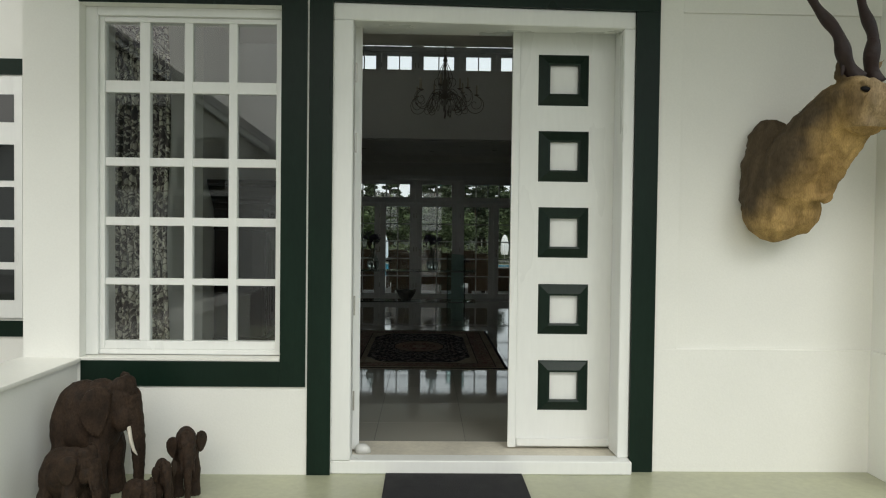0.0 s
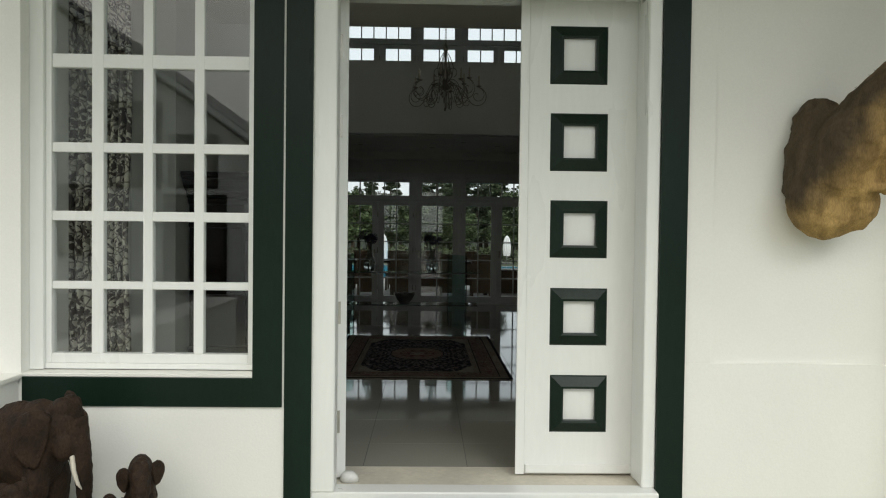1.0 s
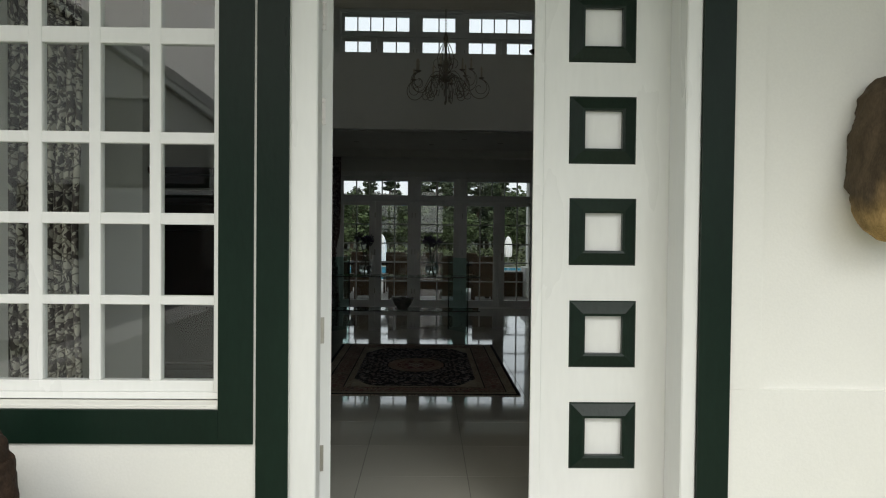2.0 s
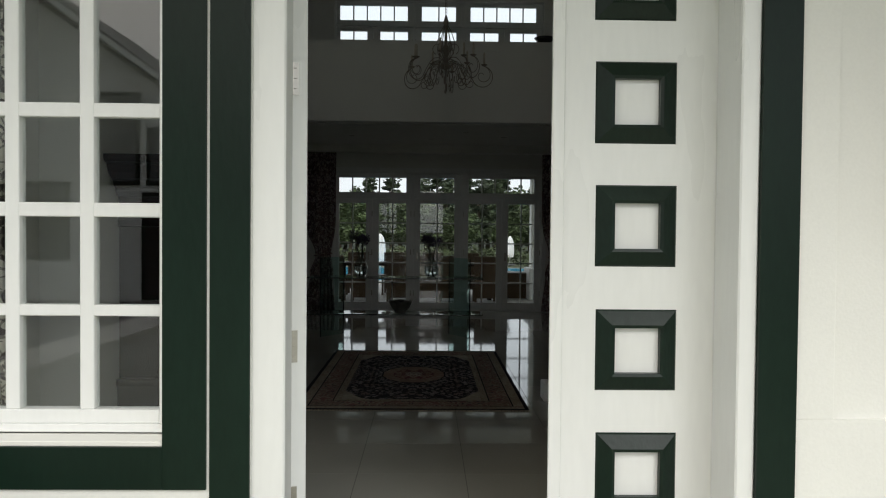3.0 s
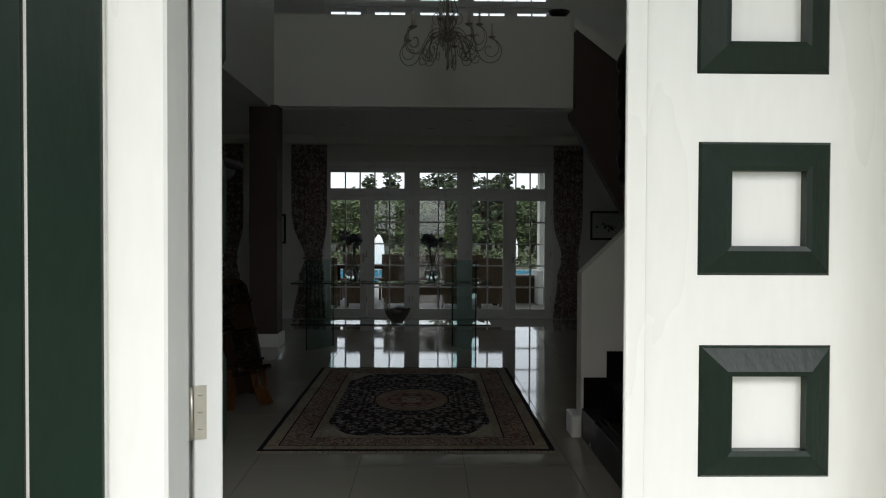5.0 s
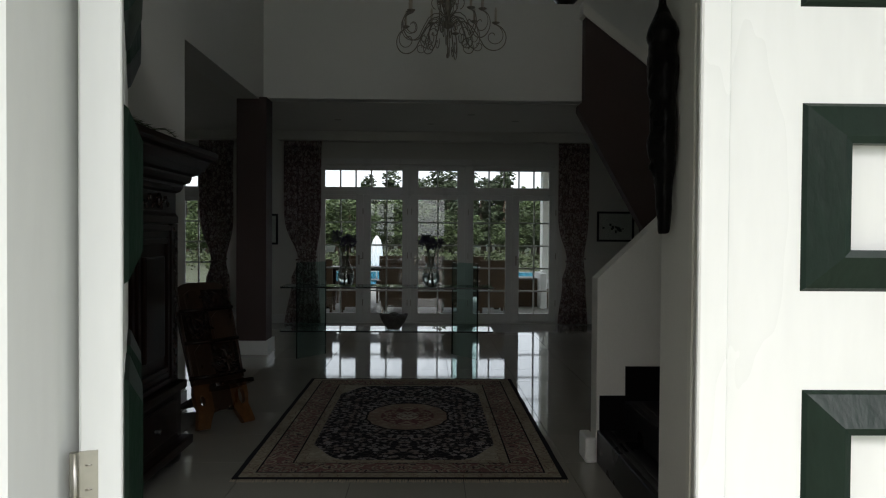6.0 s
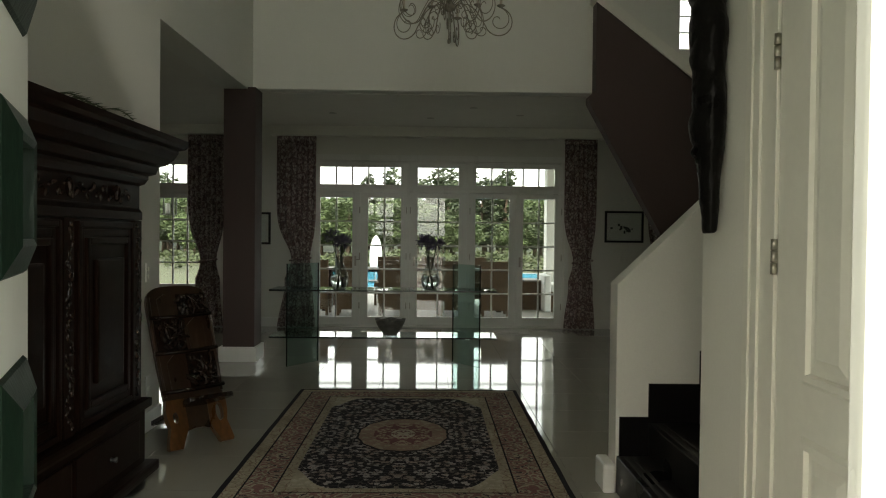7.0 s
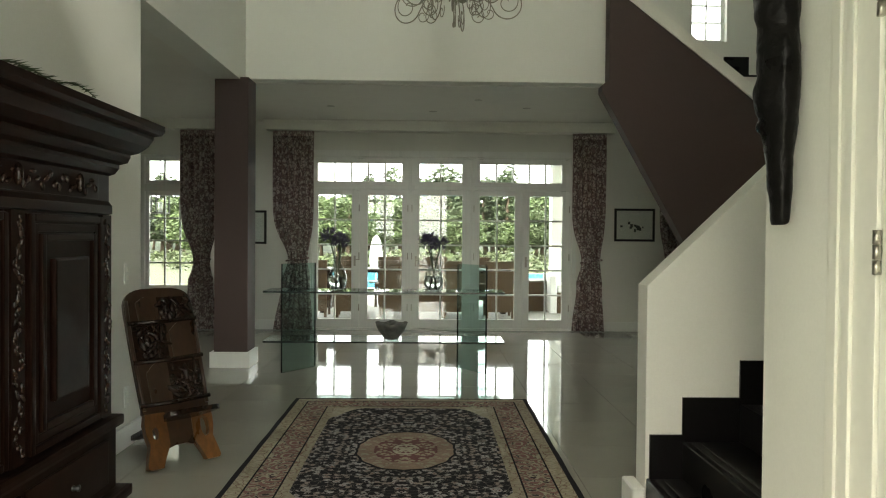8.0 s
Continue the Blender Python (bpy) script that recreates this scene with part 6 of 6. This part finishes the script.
for name, b, m in (("body", (-0.36, 0.36, -0.3, 0.3, 0.0, 0.52), WICKER), ("top", (-0.38, 0.38, -0.32, 0.32, 0.52, 0.55), PATIO)):
    bm = bmesh.new()
    box(bm, *b)
    bevel(bm, 0.015, 2)
    part(name, bm, m, st)


def umbrella(x, y):
    u = thing("closed_umbrella", "closed white garden umbrella on a pole", "umbrella", "garden umbrellas", at=pose(x, y, -0.06))
    bm = bmesh.new()
    tube(bm, [(0, 0, 0), (0, 0, 2.7)], 0.025, 8)
    part("pole", bm, CANVAS, u)
    bm = bmesh.new()
    sides = 32
    rings = []
    for r, z in ((0.16, 0.75), (0.19, 1.1), (0.19, 1.6), (0.17, 2.1), (0.12, 2.45), (0.05, 2.66), (0.01, 2.72)):
        rings.append([bm.verts.new(((r * (1 + 0.18 * math.cos(8 * a))) * math.cos(a), (r * (1 + 0.18 * math.cos(8 * a))) * math.sin(a), z)) for a in (2 * math.pi * k / sides for k in range(sides))])
    for a, b in zip(rings, rings[1:]):
        for k in range(sides):
            bm.faces.new((a[k], a[(k + 1) % sides], b[(k + 1) % sides], b[k])).smooth = True
    part("canopy", bm, CANVAS, u)
    bm = bmesh.new()
    lathe(bm, [(0.0, 0.0), (0.28, 0.0), (0.28, 0.06), (0.05, 0.09), (0.0, 0.09)], sides=20)
    part("base", bm, ROOF, u)
    return u


for x, y, k in ((-1.25, 25.0, 0.49), (3.80, 33.0, 0.46)):
    u = umbrella(x, y)
    u.scale = (0.8, 0.8, k)


def leaf_cloud(bm, centre, radius, count, size, rnd):
    for _ in range(count):
        d = Vector((rnd.gauss(0, 1), rnd.gauss(0, 1), rnd.gauss(0, 1)))
        d = d.normalized() * rnd.random() ** 0.45
        c = Vector(centre) + Vector((d.x * radius[0], d.y * radius[1], d.z * radius[2]))
        u = Vector((rnd.gauss(0, 1), rnd.gauss(0, 1), rnd.gauss(0, 0.6))).normalized()
        w = u.cross(Vector((rnd.gauss(0, 1), rnd.gauss(0, 1), rnd.gauss(0, 1)))).normalized()
        s = size * rnd.uniform(0.6, 1.4)
        bm.faces.new([bm.verts.new(c + s * q) for q in (u, 0.55 * w, -u, -0.55 * w)])


def tree(seed, height, crown, material, label, pine=False):
    rnd = random.Random(seed)
    t = thing("tree", label, "tree", "garden trees")
    bm = bmesh.new()
    top = Vector((rnd.uniform(-0.3, 0.3), 0, height * 0.9))
    trunk = [Vector((0, 0, -0.1)).lerp(top, f) + Vector((0.12 * math.sin(5 * f + seed), 0.1 * math.cos(4 * f), 0)) for f in (0, 0.15, 0.3, 0.5, 0.7, 0.85, 1)]
    tube(bm, trunk, [0.022 * height * (1.05 - f) + 0.02 for f in (0, 0.15, 0.3, 0.5, 0.7, 0.85, 1)], 8)
    clumps = []
    n = 22
    for k in range(n):
        f = 0.22 + 0.76 * k / n
        base = Vector((0, 0, 0)).lerp(top, f)
        a = k * 2.4 + rnd.random()
        reach = crown * ((1.02 - f) * 1.2 if pine else math.sin(math.pi * (0.12 + 0.8 * (f - 0.2) / 0.8)) ) * rnd.uniform(0.6, 1.05)
        tip = base + Vector((reach * math.cos(a), reach * math.sin(a), reach * (0.05 if pine else 0.4)))
        tube(bm, [base, base.lerp(tip, 0.5) + Vector((0, 0, 0.06 * reach)), tip], [0.006 * height, 0.004 * height, 0.01], 5)
        clumps.append((base.lerp(tip, 0.8), max(0.35, reach * 0.5)))
    part("trunk", bm, BARK, t)
    bm = bmesh.new()
    for c, r in clumps:
        leaf_cloud(bm, c, (r * 1.15, r * 1.15, r * (0.5 if pine else 0.75)), 150, 0.10 + 0.012 * height, rnd)
    leaf_cloud(bm, top, (crown * 0.3, crown * 0.3, crown * 0.4), 130, 0.10 + 0.012 * height, rnd)
    part("crown", bm, material, t)
    return t


kinds = [tree(1, 7.0, 2.6, LEAVES, "broad green garden tree with an open crown"), tree(2, 8.5, 2.2, PINE, "tall dark green pine tree", True), tree(3, 6.0, 2.4, LEAVES, "rounded light green garden tree"), tree(4, 9.0, 2.8, PINE, "dark green pine with drooping boughs", True)]
rnd = random.Random(21)
spots = []
for k in range(56):
    x = -22 + 44 * k / 55 + rnd.uniform(-0.7, 0.7)
    spots.append((x, 52 + rnd.uniform(-5, 8) + 0.02 * x * x, rnd.choice((0, 1, 2, 2, 3)), rnd.uniform(0.50, 0.66)))
for k in range(40):
    spots.append((-20 + 40 * k / 39 + rnd.uniform(-0.6, 0.6), 60 + rnd.uniform(-2, 4), rnd.choice((0, 2, 2, 3)), rnd.uniform(0.58, 0.74)))
for k in range(14):
    spots.append((-12 + 24 * k / 13 + rnd.uniform(-1, 1), 44 + rnd.uniform(-3, 3), rnd.choice((0, 2, 2)), rnd.uniform(0.34, 0.52)))
used = set()
for x, y, k, s in spots:
    m = pose(x, y, -0.13, 0, 0, rnd.uniform(0, 360)) @ Matrix.Diagonal((s * 1.3, s * 1.3, s, 1))
    if k not in used:
        used.add(k)
        kinds[k].matrix_basis = m
    else:
        c = copy_thing(kinds[k], m)
        c.matrix_basis = m
bm = bmesh.new()
rnd = random.Random(5)
for k in range(150):
    x, y = rnd.uniform(-16, 16), rnd.uniform(31.5, 44)
    r = rnd.uniform(0.35, 0.9)
    leaf_cloud(bm, (x, y, -0.13 + r * 0.45), (r, r, r * 0.55), 60, 0.10, rnd)
tagged(part("scrub", bm, SCRUB), "low green garden shrubs and tall grass", "shrubs", "", "stuff")
bm = bmesh.new()
rows = []
for j, (y, h) in enumerate(((66, -0.5), (86, 4.9), (140, 7.5), (300, 14))):
    rows.append([bm.verts.new((-260 + 13 * i, y + 3 * math.sin(i * 1.9), h * (0.86 + 0.09 * math.sin(i * 1.35 + j) + 0.05 * math.sin(i * 3.1)) if h > 0 else h)) for i in range(41)])
for a, b in zip(rows, rows[1:]):
    for i in range(40):
        bm.faces.new((a[i], a[i + 1], b[i + 1], b[i])).smooth = True
tagged(part("backdrop_hill", bm, HILL), "hazy wooded hillside in the distance", "hill", "", "structure")


# ---- wing of the house beside the porch, and the house across the forecourt ----
def wing():
    h = thing("house_wing", "white house wing with dark green banded windows", "house", kind="structure")
    y = 6.3
    bm = bmesh.new()
    box(bm, -9.0, -3.2, y, y + 0.25, -0.13, 5.5)
    part("wall", bm, WHITE_WALL, h)
    for z0, z1 in ((2.80, 2.95), (0.32, 0.47)):
        bm = bmesh.new()
        box(bm, -5.4, -3.25, y - 0.02, y, z0, z1)
        part("band", bm, GREEN_PAINT, h)
    for x0 in (-5.65, -4.60):
        wdw = new("window")
        wdw.parent = h
        bm = bmesh.new()
        box(bm, x0, x0 + 0.98, y - 0.03, y - 0.012, 0.5, 2.78)
        part("frame", bm, WHITE_GLOSS, wdw)
        for z0, z1 in ((2.35, 2.61), (1.80, 2.14), (1.43, 1.74), (1.03, 1.36), (0.67, 0.96)):
            for k in range(4):
                bm = bmesh.new()
                a = x0 + 0.05 + 0.222 * k
                box(bm, a, a + 0.19, y - 0.034, y - 0.031, z0, z1)
                part("pane", bm, DARK_PANE, wdw)
    return h


DARK_PANE = surface("dark_window_glass", (0.02, 0.022, 0.022), 0.03, vary=0.1, bump=0.0, spec=0.8)
wing()


def far_house():
    h = thing("house_opposite", "white gabled house across the forecourt", "house", kind="structure")
    y = -9.0
    bm = bmesh.new()
    prism(bm, [(-13.0, -0.1), (-3.7, -0.1), (-3.7, 3.2), (-8.2, 6.3), (-13.0, 3.2)], y - 6, y)
    part("wall", bm, WHITE_WALL, h)
    bm = bmesh.new()
    prism(bm, [(-3.3, 3.0), (-8.2, 6.45), (-13.4, 3.0), (-13.4, 3.2), (-8.2, 6.7), (-3.3, 3.2)], y - 6.3, y + 0.4)
    part("roof", bm, ROOF, h)
    bm = bmesh.new()
    prism(bm, [(-3.25, 3.02), (-8.2, 6.5), (-8.2, 6.62), (-3.25, 3.14)], y + 0.4, y + 0.44)
    part("barge_board", bm, WHITE_GLOSS, h)
    for x0, x1, z0, z1 in ((-5.3, -4.4, 2.3, 3.3), (-6.6, -5.6, 2.3, 4.0), (-5.4, -4.2, 0.0, 2.0), (-8.2, -7.0, 0.8, 2.2)):
        w_ = new("window")
        w_.parent = h
        bm = bmesh.new()
        box(bm, x0 - 0.08, x1 + 0.08, y, y + 0.03, z0 - 0.08, z1 + 0.08)
        part("frame", bm, GREEN_PAINT, w_)
        bm = bmesh.new()
        box(bm, x0, x1, y + 0.03, y + 0.034, z0, z1)
        part("pane", bm, DARK_PANE, w_)
    return h


far_house()


# ---- floor and its tiles ----
floor = solid("floor", [(-6.2, 5.0, IN_Y, FAR_Y + 0.2, -0.12, -0.006)], GROUT, "polished beige porcelain tile floor with thin joints", "floor")
TILE_SIZE = 0.6
bm = bmesh.new()
box(bm, 0.0016, TILE_SIZE - 0.0016, 0.0016, TILE_SIZE - 0.0016, -0.01, 0)
tile_mesh = mesh_of("tile", bm, TILE)
for i in range(-9, 8):
    for j in range(17):
        t = part("tile", tile_mesh, None, floor)
        t.location = (-0.125 + TILE_SIZE * i, IN_Y - 0.1 + TILE_SIZE * j, 0)
        if j == 16:
            t.scale.y = 0.3
